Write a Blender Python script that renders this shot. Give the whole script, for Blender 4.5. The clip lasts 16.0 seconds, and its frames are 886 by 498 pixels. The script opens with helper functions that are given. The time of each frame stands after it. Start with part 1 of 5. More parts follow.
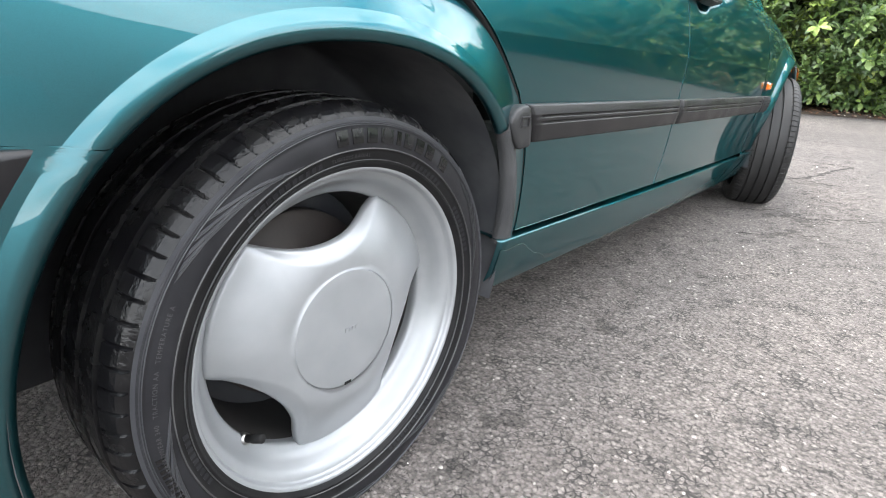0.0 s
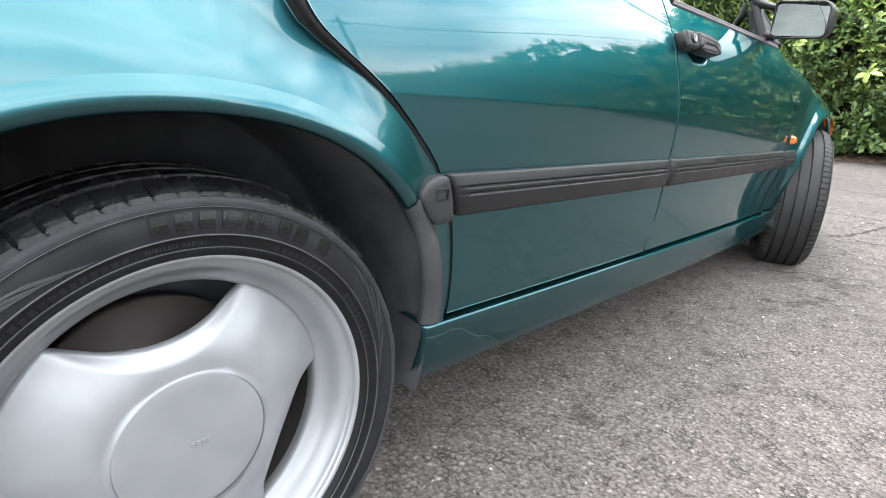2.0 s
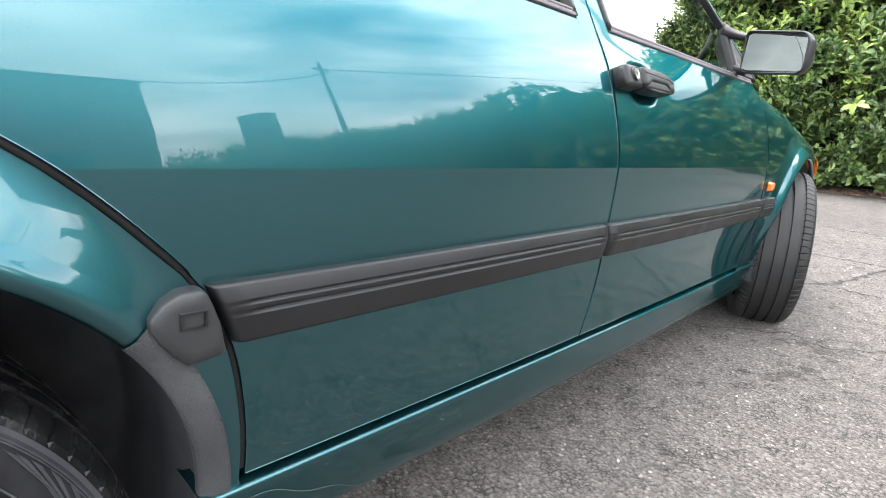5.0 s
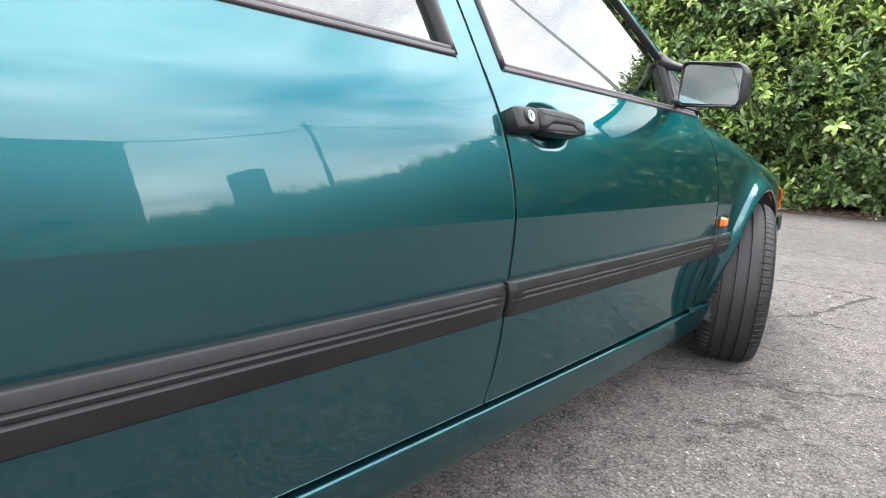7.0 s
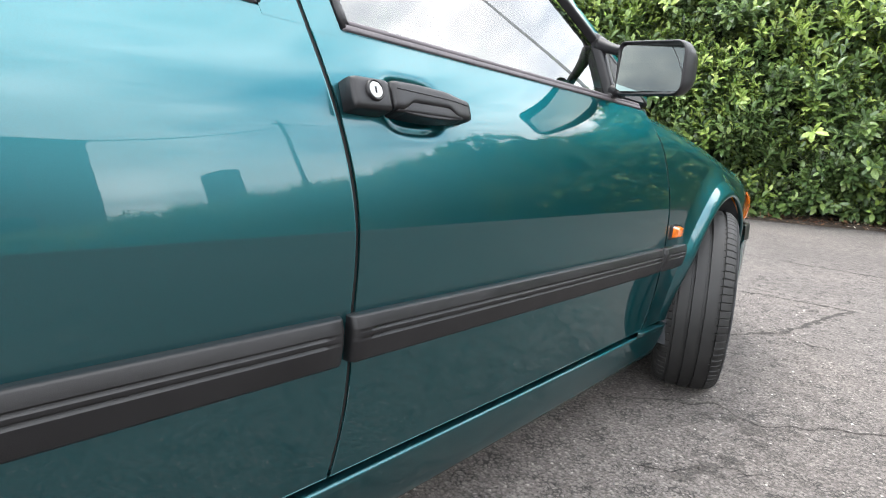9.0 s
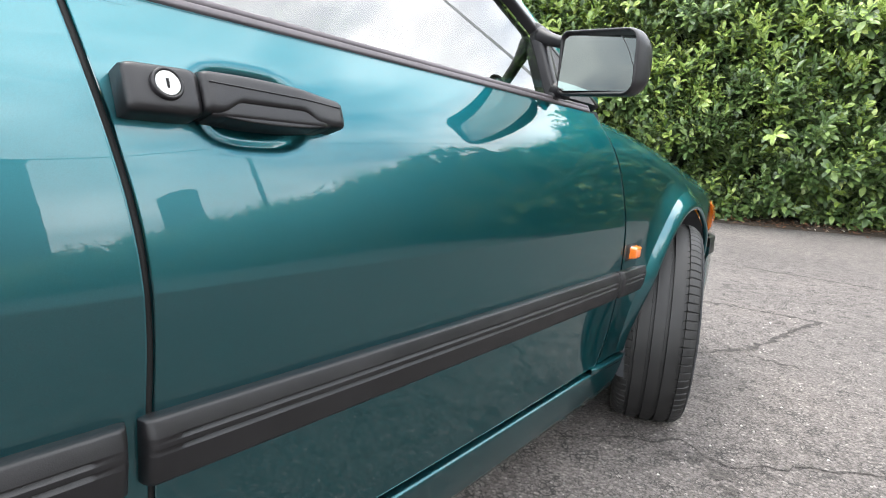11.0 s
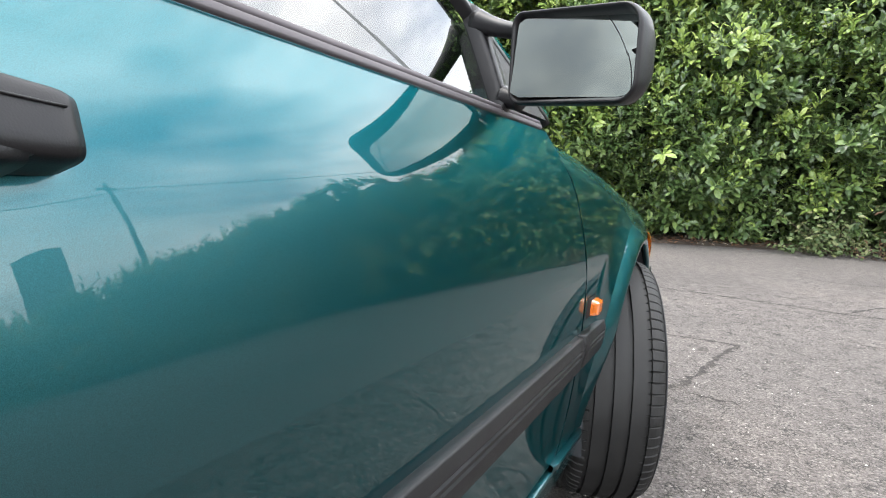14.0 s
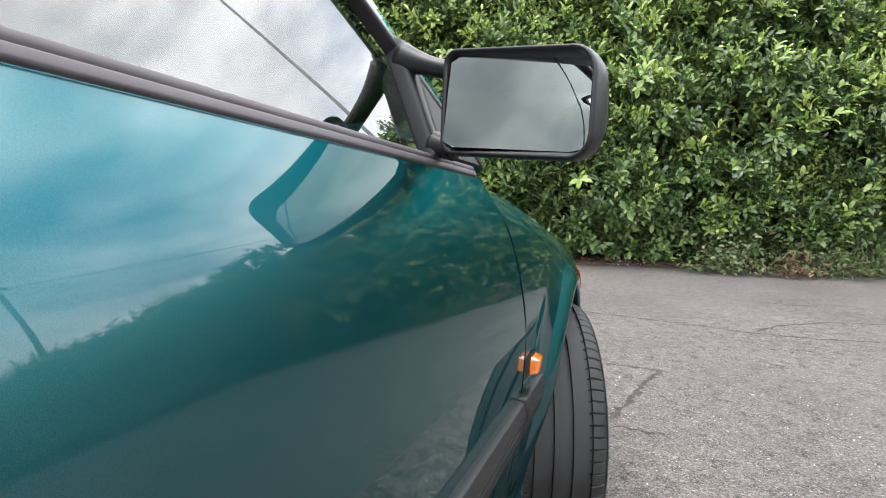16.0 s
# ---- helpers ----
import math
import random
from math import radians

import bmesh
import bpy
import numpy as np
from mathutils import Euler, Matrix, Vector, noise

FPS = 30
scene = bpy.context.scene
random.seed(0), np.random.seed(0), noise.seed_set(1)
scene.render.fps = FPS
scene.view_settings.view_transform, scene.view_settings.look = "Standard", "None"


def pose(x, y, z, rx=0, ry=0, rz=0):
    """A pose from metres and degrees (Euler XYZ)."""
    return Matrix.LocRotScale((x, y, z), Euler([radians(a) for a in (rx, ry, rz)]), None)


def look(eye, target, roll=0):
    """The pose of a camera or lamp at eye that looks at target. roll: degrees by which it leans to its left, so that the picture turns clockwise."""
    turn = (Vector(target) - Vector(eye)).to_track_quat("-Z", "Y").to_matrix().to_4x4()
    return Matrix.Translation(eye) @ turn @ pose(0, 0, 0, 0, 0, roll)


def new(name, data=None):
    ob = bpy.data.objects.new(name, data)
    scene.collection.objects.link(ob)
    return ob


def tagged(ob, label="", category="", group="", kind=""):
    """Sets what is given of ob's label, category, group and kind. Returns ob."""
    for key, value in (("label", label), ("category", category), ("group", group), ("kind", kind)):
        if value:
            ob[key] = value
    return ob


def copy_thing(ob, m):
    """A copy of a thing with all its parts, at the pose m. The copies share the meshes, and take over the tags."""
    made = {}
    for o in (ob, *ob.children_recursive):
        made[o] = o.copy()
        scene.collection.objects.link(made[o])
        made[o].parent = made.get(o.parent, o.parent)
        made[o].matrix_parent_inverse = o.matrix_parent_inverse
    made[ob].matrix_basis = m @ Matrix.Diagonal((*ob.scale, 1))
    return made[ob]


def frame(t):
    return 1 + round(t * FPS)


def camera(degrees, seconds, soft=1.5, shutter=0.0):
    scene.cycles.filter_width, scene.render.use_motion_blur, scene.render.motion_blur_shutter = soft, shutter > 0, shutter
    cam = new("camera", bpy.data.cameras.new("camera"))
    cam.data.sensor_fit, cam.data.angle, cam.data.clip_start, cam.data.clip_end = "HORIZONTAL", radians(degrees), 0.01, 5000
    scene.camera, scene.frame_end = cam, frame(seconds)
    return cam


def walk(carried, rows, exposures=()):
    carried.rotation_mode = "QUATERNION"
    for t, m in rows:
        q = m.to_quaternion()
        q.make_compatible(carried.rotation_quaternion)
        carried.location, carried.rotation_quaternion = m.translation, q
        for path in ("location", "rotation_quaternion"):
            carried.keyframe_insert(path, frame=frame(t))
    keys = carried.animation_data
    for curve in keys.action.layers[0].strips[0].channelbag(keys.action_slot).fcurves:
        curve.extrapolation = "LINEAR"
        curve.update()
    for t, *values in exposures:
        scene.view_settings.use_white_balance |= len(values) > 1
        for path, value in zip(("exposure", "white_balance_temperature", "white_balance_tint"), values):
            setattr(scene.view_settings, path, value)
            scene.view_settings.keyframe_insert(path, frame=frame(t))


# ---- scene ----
cam = camera(76.9, 16.0, 1.1)
PATH = [
    (0, (0.52, -0.448, 0.663), (-0.649, 1.018, -0.031), 3.2),
    (0.5, (0.541, -0.39, 0.673), (-0.662, 1.062, 0.005), 3.2),
    (1, (0.56, -0.342, 0.683), (-0.69, 1.087, 0.052), 3.2),
    (1.5, (0.57, -0.287, 0.694), (-0.72, 1.12, 0.097), 3.1),
    (2, (0.572, -0.208, 0.696), (-0.746, 1.186, 0.131), 3.1),
    (2.5, (0.572, -0.139, 0.696), (-0.758, 1.252, 0.155), 3.1),
    (3, (0.56, -0.074, 0.699), (-0.773, 1.322, 0.174), 3.2),
    (3.5, (0.549, -0.01, 0.701), (-0.784, 1.388, 0.184), 3.3),
    (4, (0.533, 0.053, 0.708), (-0.797, 1.457, 0.199), 3.3),
    (4.5, (0.524, 0.097, 0.729), (-0.801, 1.509, 0.229), 3.4),
    (4.7, (0.513, 0.119, 0.737), (-0.804, 1.538, 0.237), 3.8),
    (6.8, (0.567, 0.357, 0.788), (-0.762, 1.794, 0.38), 3.0),
    (7, (0.574, 0.378, 0.796), (-0.756, 1.814, 0.384), 3.0),
    (7.5, (0.586, 0.424, 0.798), (-0.741, 1.865, 0.395), 3.1),
    (8, (0.586, 0.499, 0.793), (-0.739, 1.945, 0.402), 3.1),
    (8.5, (0.574, 0.596, 0.781), (-0.743, 2.051, 0.393), 3.2),
    (9, (0.56, 0.7, 0.775), (-0.742, 2.169, 0.39), 3.3),
    (9.2, (0.555, 0.731, 0.773), (-0.739, 2.209, 0.397), 3.3),
    (11.3, (0.468, 0.985, 0.796), (-0.743, 2.534, 0.431), 3.2),
    (11.5, (0.448, 1.018, 0.797), (-0.753, 2.576, 0.44), 3.2),
    (12, (0.415, 1.072, 0.804), (-0.756, 2.656, 0.46), 3.1),
    (12.5, (0.39, 1.101, 0.799), (-0.736, 2.721, 0.469), 2.9),
    (13, (0.337, 1.144, 0.793), (-0.73, 2.805, 0.473), 2.8),
    (13.5, (0.291, 1.185, 0.795), (-0.716, 2.885, 0.488), 2.7),
    (14, (0.263, 1.212, 0.807), (-0.677, 2.954, 0.522), 2.7),
    (14.5, (0.242, 1.234, 0.826), (-0.635, 3.012, 0.564), 2.7),
    (15, (0.229, 1.259, 0.835), (-0.583, 3.071, 0.597), 2.6),
    (15.5, (0.219, 1.282, 0.839), (-0.537, 3.121, 0.621), 2.6),
    (16, (0.205, 1.313, 0.85), (-0.492, 3.177, 0.65), 2.6),
]
walk(cam, [(t, look(eye, target, roll)) for t, eye, target, roll in PATH], [(0.0, 1.02), (2.5, 0.97), (4.5, 1.12), (7.0, 0.86), (8.0, 0.8), (12.5, 0.74), (16.0, 0.44)])

# ---- world and light ----
world = bpy.data.worlds.new("sky")
scene.world = world
world.use_nodes = True
wn, wl = world.node_tree.nodes, world.node_tree.links
wn.clear()
SUN_EL, SUN_AZ = radians(74), radians(262)
sky = wn.new("ShaderNodeTexSky")
sky.sky_type = "NISHITA"
sky.sun_disc = False
sky.sun_elevation, sky.sun_rotation = SUN_EL, SUN_AZ
sky.air_density, sky.dust_density = 1.2, 1.5
wco = wn.new("ShaderNodeTexCoord")
wmap = wn.new("ShaderNodeMapping")
wmap.inputs["Scale"].default_value = (1.0, 1.0, 2.6)
wmap.inputs["Location"].default_value = (3.1, 1.7, 0.4)
cloud = wn.new("ShaderNodeTexNoise")
cloud.inputs["Scale"].default_value = 1.9
cloud.inputs["Detail"].default_value = 4.5
cloud.inputs["Roughness"].default_value = 0.55
cover = wn.new("ShaderNodeMapRange")
cover.inputs["From Min"].default_value = 0.29
cover.inputs["From Max"].default_value = 0.54
shade = wn.new("ShaderNodeTexNoise")
shade.inputs["Scale"].default_value = 3.3
shade.inputs["Detail"].default_value = 3
shader = wn.new("ShaderNodeValToRGB")
shader.color_ramp.elements[0].position, shader.color_ramp.elements[1].position = 0.32, 0.66
shader.color_ramp.elements[0].color = (18.3, 18.8, 19.6, 1)
shader.color_ramp.elements[1].color = (31, 31.5, 32, 1)
wmix = wn.new("ShaderNodeMix")
wmix.data_type = "RGBA"
back = wn.new("ShaderNodeBackground")
back.inputs["Strength"].default_value = 0.15
wout = wn.new("ShaderNodeOutputWorld")
wl.new(wco.outputs["Generated"], wmap.inputs["Vector"])
wl.new(wmap.outputs["Vector"], cloud.inputs["Vector"])
wl.new(wmap.outputs["Vector"], shade.inputs["Vector"])
wl.new(cloud.outputs["Fac"], cover.inputs["Value"])
wl.new(shade.outputs["Fac"], shader.inputs["Fac"])
wl.new(cover.outputs["Result"], wmix.inputs["Factor"])
boost = wn.new("ShaderNodeVectorMath")
boost.operation = "SCALE"
boost.inputs["Scale"].default_value = 2.2
wl.new(sky.outputs["Color"], boost.inputs[0])
wl.new(boost.outputs["Vector"], wmix.inputs[6])
wl.new(shader.outputs["Color"], wmix.inputs[7])
wl.new(wmix.outputs[2], back.inputs["Color"])
wl.new(back.outputs["Background"], wout.inputs["Surface"])

sun_data = bpy.data.lights.new("sun", "SUN")
sun_data.energy, sun_data.angle, sun_data.color = 1.9, radians(22), (1.0, 0.96, 0.9)
sun = new("sun", sun_data)
sun.matrix_basis = look((math.sin(SUN_AZ) * 20, math.cos(SUN_AZ) * 20, math.tan(SUN_EL) * 20), (0, 0, 0))


# ---- materials ----
def material(name, color, rough=0.5, metal=0.0):
    m = bpy.data.materials.new(name)
    m.use_nodes = True
    b = m.node_tree.nodes["Principled BSDF"]
    b.inputs["Base Color"].default_value = (*color, 1)
    b.inputs["Roughness"].default_value = rough
    b.inputs["Metallic"].default_value = metal
    return m, m.node_tree.nodes, m.node_tree.links, b


def noise_node(n, l, scale, detail=3.0, coord="Object", rough=0.5):
    co = n.new("ShaderNodeTexCoord")
    t = n.new("ShaderNodeTexNoise")
    t.inputs["Scale"].default_value, t.inputs["Detail"].default_value = scale, detail
    t.inputs["Roughness"].default_value = rough
    l.new(co.outputs[coord], t.inputs["Vector"])
    return t


def ramp(n, l, fac, stops):
    r = n.new("ShaderNodeValToRGB")
    e = r.color_ramp.elements
    while len(e) < len(stops):
        e.new(0.5)
    for el, (p, c) in zip(e, stops):
        el.position, el.color = p, (*c, 1)
    l.new(fac, r.inputs["Fac"])
    return r


def add_bump(n, l, b, height, strength, distance):
    bp = n.new("ShaderNodeBump")
    bp.inputs["Strength"].default_value, bp.inputs["Distance"].default_value = strength, distance
    l.new(height, bp.inputs["Height"])
    l.new(bp.outputs["Normal"], b.inputs["Normal"])
    return bp


def range_node(n, l, value, a, b, lo=0.0, hi=1.0):
    r = n.new("ShaderNodeMapRange")
    for k, v in (("From Min", a), ("From Max", b), ("To Min", lo), ("To Max", hi)):
        r.inputs[k].default_value = v
    l.new(value, r.inputs["Value"])
    return r


def make_paint():
    m, n, l, b = material("green metallic paint", (0.0, 0.11, 0.105), 0.39, 1.0)
    big = noise_node(n, l, 2500, 1)
    c = ramp(n, l, big.outputs["Fac"], [(0.3, (0.0145, 0.070, 0.082)), (0.7, (0.0240, 0.112, 0.132))])
    l.new(c.outputs["Color"], b.inputs["Base Color"])
    b.inputs["Coat Weight"].default_value = 1.0
    b.inputs["Coat IOR"].default_value = 1.47
    b.inputs["Specular Tint"].default_value = (0.12, 0.6, 0.62, 1)
    dust = noise_node(n, l, 9, 6)
    r = range_node(n, l, dust.outputs["Fac"], 0.4, 0.75, 0.002, 0.012)
    l.new(r.outputs["Result"], b.inputs["Coat Roughness"])
    peel = noise_node(n, l, 160, 2)
    bp = n.new("ShaderNodeBump")
    bp.inputs["Strength"].default_value, bp.inputs["Distance"].default_value = 0.02, 0.0003
    l.new(peel.outputs["Fac"], bp.inputs["Height"])
    l.new(bp.outputs["Normal"], b.inputs["Coat Normal"])
    return m


def make_plastic(name, lo, hi, rough, scale, bump, gloss=0.5, relief=0.0006):
    m, n, l, b = material(name, lo, rough)
    b.inputs["Specular IOR Level"].default_value = gloss
    t = noise_node(n, l, 14, 5)
    c = ramp(n, l, t.outputs["Fac"], [(0.3, lo), (0.75, hi)])
    l.new(c.outputs["Color"], b.inputs["Base Color"])
    g = noise_node(n, l, scale, 2)
    add_bump(n, l, b, g.outputs["Fac"], bump, relief)
    r = range_node(n, l, t.outputs["Fac"], 0.3, 0.7, rough - 0.06, rough + 0.08)
    l.new(r.outputs["Result"], b.inputs["Roughness"])
    return m


def make_alloy():
    m, n, l, b = material("silver painted alloy", (0.42, 0.43, 0.44), 0.4, 0.4)
    t = noise_node(n, l, 22, 6)
    c = ramp(n, l, t.outputs["Fac"], [(0.25, (0.215, 0.223, 0.233)), (0.8, (0.255, 0.264, 0.274))])
    l.new(c.outputs["Color"], b.inputs["Base Color"])
    r = range_node(n, l, t.outputs["Fac"], 0.3, 0.7, 0.38, 0.46)
    l.new(r.outputs["Result"], b.inputs["Roughness"])
    b.inputs["Coat Weight"].default_value = 0.2
    b.inputs["Coat Roughness"].default_value = 0.2
    return m


def make_tyre(name, lo, hi, rough, gloss=0.5, wear=0.0):
    m, n, l, b = material(name, lo, rough)
    b.inputs["Specular IOR Level"].default_value = gloss
    t = noise_node(n, l, 30, 6)
    c = ramp(n, l, t.outputs["Fac"], [(0.35, lo), (0.8, hi)])
    l.new(c.outputs["Color"], b.inputs["Base Color"])
    r = range_node(n, l, t.outputs["Fac"], 0.3, 0.7, rough - 0.08, rough + 0.1)
    l.new(r.outputs["Result"], b.inputs["Roughness"])
    g = noise_node(n, l, 700, 2)
    fine = add_bump(n, l, b, g.outputs["Fac"], 0.25, 0.0005)
    if wear:
        worn = noise_node(n, l, 70, 4, rough=0.6)
        rough_bump = n.new("ShaderNodeBump")
        rough_bump.inputs["Strength"].default_value, rough_bump.inputs["Distance"].default_value = 0.8, wear
        l.new(worn.outputs["Fac"], rough_bump.inputs["Height"])
        l.new(rough_bump.outputs["Normal"], fine.inputs["Normal"])
    return m


def make_tarmac(name, tint):
    m, n, l, b = material(name, (0.2, 0.2, 0.2), 0.9)
    co = n.new("ShaderNodeTexCoord")
    warp = n.new("ShaderNodeTexNoise")
    warp.inputs["Scale"].default_value = 60
    l.new(co.outputs["Object"], warp.inputs["Vector"])
    vm = n.new("ShaderNodeVectorMath")
    vm.operation = "MULTIPLY_ADD"
    vm.inputs[1].default_value = (0.008, 0.008, 0.008)
    l.new(warp.outputs["Color"], vm.inputs[0])
    l.new(co.outputs["Object"], vm.inputs[2])
    v = n.new("ShaderNodeTexVoronoi")
    v.inputs["Scale"].default_value = 125
    v2 = n.new("ShaderNodeTexVoronoi")
    v2.inputs["Scale"].default_value = 420
    for node in (v, v2):
        l.new(vm.outputs["Vector"], node.inputs["Vector"])
    stone = n.new("ShaderNodeSeparateColor")
    l.new(v.outputs["Color"], stone.inputs["Color"])
    chips = ramp(n, l, stone.outputs["Red"], [(0.0, (0.074, 0.0665, 0.0625)), (0.5, (0.123, 0.1115, 0.1055)), (0.9, (0.158, 0.144, 0.137)), (0.985, (0.19, 0.175, 0.167)), (1.0, (0.30, 0.28, 0.265))])
    gap = range_node(n, l, v.outputs["Distance"], 0.30, 0.80, 1.06, 0.55)
    mul = n.new("ShaderNodeMix")
    mul.data_type, mul.blend_type = "RGBA", "MULTIPLY"
    mul.inputs["Factor"].default_value = 1.0
    l.new(chips.outputs["Color"], mul.inputs[6])
    l.new(gap.outputs["Result"], mul.inputs[7])
    big = noise_node(n, l, 0.9, 8, rough=0.62)
    tone = ramp(n, l, big.outputs["Fac"], [(0.3, (0.78, 0.77, 0.76)), (0.5, (1.0, 0.99, 0.98)), (0.72, (1.22, 1.19, 1.16))])
    mul2 = n.new("ShaderNodeMix")
    mul2.data_type, mul2.blend_type = "RGBA", "MULTIPLY"
    mul2.inputs["Factor"].default_value = 1.0
    l.new(mul.outputs[2], mul2.inputs[6])
    l.new(tone.outputs["Color"], mul2.inputs[7])
    blot = noise_node(n, l, 5.5, 5, rough=0.65)
    spots = ramp(n, l, blot.outputs["Fac"], [(0.30, (0.55, 0.55, 0.55)), (0.38, (1, 1, 1))])
    mul3 = n.new("ShaderNodeMix")
    mul3.data_type, mul3.blend_type = "RGBA", "MULTIPLY"
    mul3.inputs["Factor"].default_value = 1.0
    l.new(mul2.outputs[2], mul3.inputs[6])
    l.new(spots.outputs["Color"], mul3.inputs[7])
    # small dark pits and short cracks between the worn stones
    pit = noise_node(n, l, 120, 3, rough=0.6)
    pits = ramp(n, l, pit.outputs["Fac"], [(0.35, (0.22, 0.21, 0.2)), (0.44, (1, 1, 1))])
    seam = n.new("ShaderNodeTexVoronoi")
    seam.feature = "DISTANCE_TO_EDGE"
    seam.inputs["Scale"].default_value = 62
    l.new(vm.outputs["Vector"], seam.inputs["Vector"])
    where = noise_node(n, l, 14, 4)
    width = range_node(n, l, where.outputs["Fac"], 0.46, 0.68, 0.0, 0.11)
    less = n.new("ShaderNodeMath")
    less.operation = "SUBTRACT"
    l.new(seam.outputs["Distance"], less.inputs[0])
    l.new(width.outputs["Result"], less.inputs[1])
    open_seam = range_node(n, l, less.outputs["Value"], -0.03, 0.012, 0.3, 1.0)
    mul4 = n.new("ShaderNodeMix")
    mul4.data_type, mul4.blend_type = "RGBA", "MULTIPLY"
    mul4.inputs["Factor"].default_value = 1.0
    l.new(mul3.outputs[2], mul4.inputs[6])
    l.new(pits.outputs["Color"], mul4.inputs[7])
    mul5 = n.new("ShaderNodeMix")
    mul5.data_type, mul5.blend_type = "RGBA", "MULTIPLY"
    mul5.inputs["Factor"].default_value = 1.0
    l.new(mul4.outputs[2], mul5.inputs[6])
    l.new(open_seam.outputs["Result"], mul5.inputs[7])
    sand = noise_node(n, l, 750, 3, rough=0.7)
    sands = ramp(n, l, sand.outputs["Fac"], [(0.36, (0.62, 0.61, 0.60)), (0.5, (1, 1, 1)), (0.66, (1.38, 1.37, 1.35))])
    mul6 = n.new("ShaderNodeMix")
    mul6.data_type, mul6.blend_type = "RGBA", "MULTIPLY"
    mul6.inputs["Factor"].default_value = 1.0
    l.new(mul5.outputs[2], mul6.inputs[6])
    l.new(sands.outputs["Color"], mul6.inputs[7])
    mul7 = n.new("ShaderNodeMix")
    mul7.data_type, mul7.blend_type = "RGBA", "MULTIPLY"
    mul7.inputs["Factor"].default_value = 1.0
    mul7.inputs[7].default_value = (*tint, 1)
    l.new(mul6.outputs[2], mul7.inputs[6])
    l.new(mul7.outputs[2], b.inputs["Base Color"])
    inv = range_node(n, l, v.outputs["Distance"], 0.0, 0.9, 1.0, 0.0)
    inv2 = range_node(n, l, v2.outputs["Distance"], 0.0, 0.9, 0.35, 0.0)
    add = n.new("ShaderNodeMath")
    l.new(inv.outputs["Result"], add.inputs[0])
    l.new(inv2.outputs["Result"], add.inputs[1])
    deep = n.new("ShaderNodeMath")
    deep.operation = "MULTIPLY"
    l.new(add.outputs["Value"], deep.inputs[0])
    l.new(open_seam.outputs["Result"], deep.inputs[1])
    add_bump(n, l, b, deep.outputs["Value"], 1.0, 0.0032)
    return m


def make_leaf(name, stops, rough=0.34, trans=0.25):
    m, n, l, b = material(name, stops[0][1], rough)
    g = n.new("ShaderNodeNewGeometry")
    c = ramp(n, l, g.outputs["Random Per Island"], stops)
    vein = noise_node(n, l, 45, 4)
    mixn = n.new("ShaderNodeMix")
    mixn.data_type, mixn.blend_type = "RGBA", "MULTIPLY"
    mixn.inputs["Factor"].default_value = 0.55
    vr = ramp(n, l, vein.outputs["Fac"], [(0.3, (0.6, 0.62, 0.6)), (0.7, (1.25, 1.2, 1.1))])
    l.new(c.outputs["Color"], mixn.inputs[6])
    l.new(vr.outputs["Color"], mixn.inputs[7])
    l.new(mixn.outputs[2], b.inputs["Base Color"])
    tr = n.new("ShaderNodeBsdfTranslucent")
    l.new(mixn.outputs[2], tr.inputs["Color"])
    ms = n.new("ShaderNodeMixShader")
    ms.inputs["Fac"].default_value = trans
    out = n["Material Output"]
    l.new(b.outputs["BSDF"], ms.inputs[1])
    l.new(tr.outputs["BSDF"], ms.inputs[2])
    l.new(ms.outputs["Shader"], out.inputs["Surface"])
    return m


def make_glass():
    m = bpy.data.materials.new("tinted car glass")
    m.use_nodes = True
    n, l = m.node_tree.nodes, m.node_tree.links
    n.clear()
    out = n.new("ShaderNodeOutputMaterial")
    t = n.new("ShaderNodeBsdfTransparent")
    t.inputs["Color"].default_value = (0.30, 0.37, 0.34, 1)
    g = n.new("ShaderNodeBsdfGlossy")
    g.inputs["Roughness"].default_value = 0.0
    f = n.new("ShaderNodeFresnel")
    f.inputs["IOR"].default_value = 2.35
    mx = n.new("ShaderNodeMixShader")
    l.new(f.outputs["Fac"], mx.inputs["Fac"])
    l.new(t.outputs["BSDF"], mx.inputs[1])
    l.new(g.outputs["BSDF"], mx.inputs[2])
    l.new(mx.outputs["Shader"], out.inputs["Surface"])
    return m


PAINT = make_paint()
TRIM = make_plastic("dark grey side trim plastic", (0.0052, 0.0052, 0.006), (0.0098, 0.0095, 0.0104), 0.42, 900, 0.2, 0.36)
TILE = make_plastic("mid grey trim end plastic", (0.014, 0.0145, 0.0155), (0.024, 0.0245, 0.0255), 0.5, 900, 0.25, 0.4)
STRIP = make_plastic("grey window strip rubber", (0.075, 0.066, 0.072), (0.105, 0.094, 0.101), 0.62, 500, 0.15, 0.35)
BARREL_SHADE = make_plastic("alloy darkened for depth shade", (0.014, 0.0135, 0.013), (0.032, 0.030, 0.028), 0.6, 120, 0.2)
BLACK = make_plastic("black grained plastic", (0.0065, 0.0062, 0.0072), (0.0125, 0.012, 0.0135), 0.4, 1100, 0.16, 0.32)
RUBBER = make_plastic("black seal rubber", (0.006, 0.006, 0.006), (0.011, 0.011, 0.011), 0.7, 300, 0.1, 0.15)
GUARD = make_plastic("worn grey stone guard coating", (0.025, 0.026, 0.028), (0.05, 0.051, 0.053), 0.6, 420, 1.0, 0.4, 0.0014)
LINER = make_plastic("dusty black wheel arch liner", (0.042, 0.044, 0.049), (0.074, 0.075, 0.078), 0.9, 60, 0.3, 0.08)
ALLOY = make_alloy()
TYRE = make_tyre("black tyre rubber", (0.0065, 0.0065, 0.007), (0.012, 0.0118, 0.012), 0.42, 0.14)
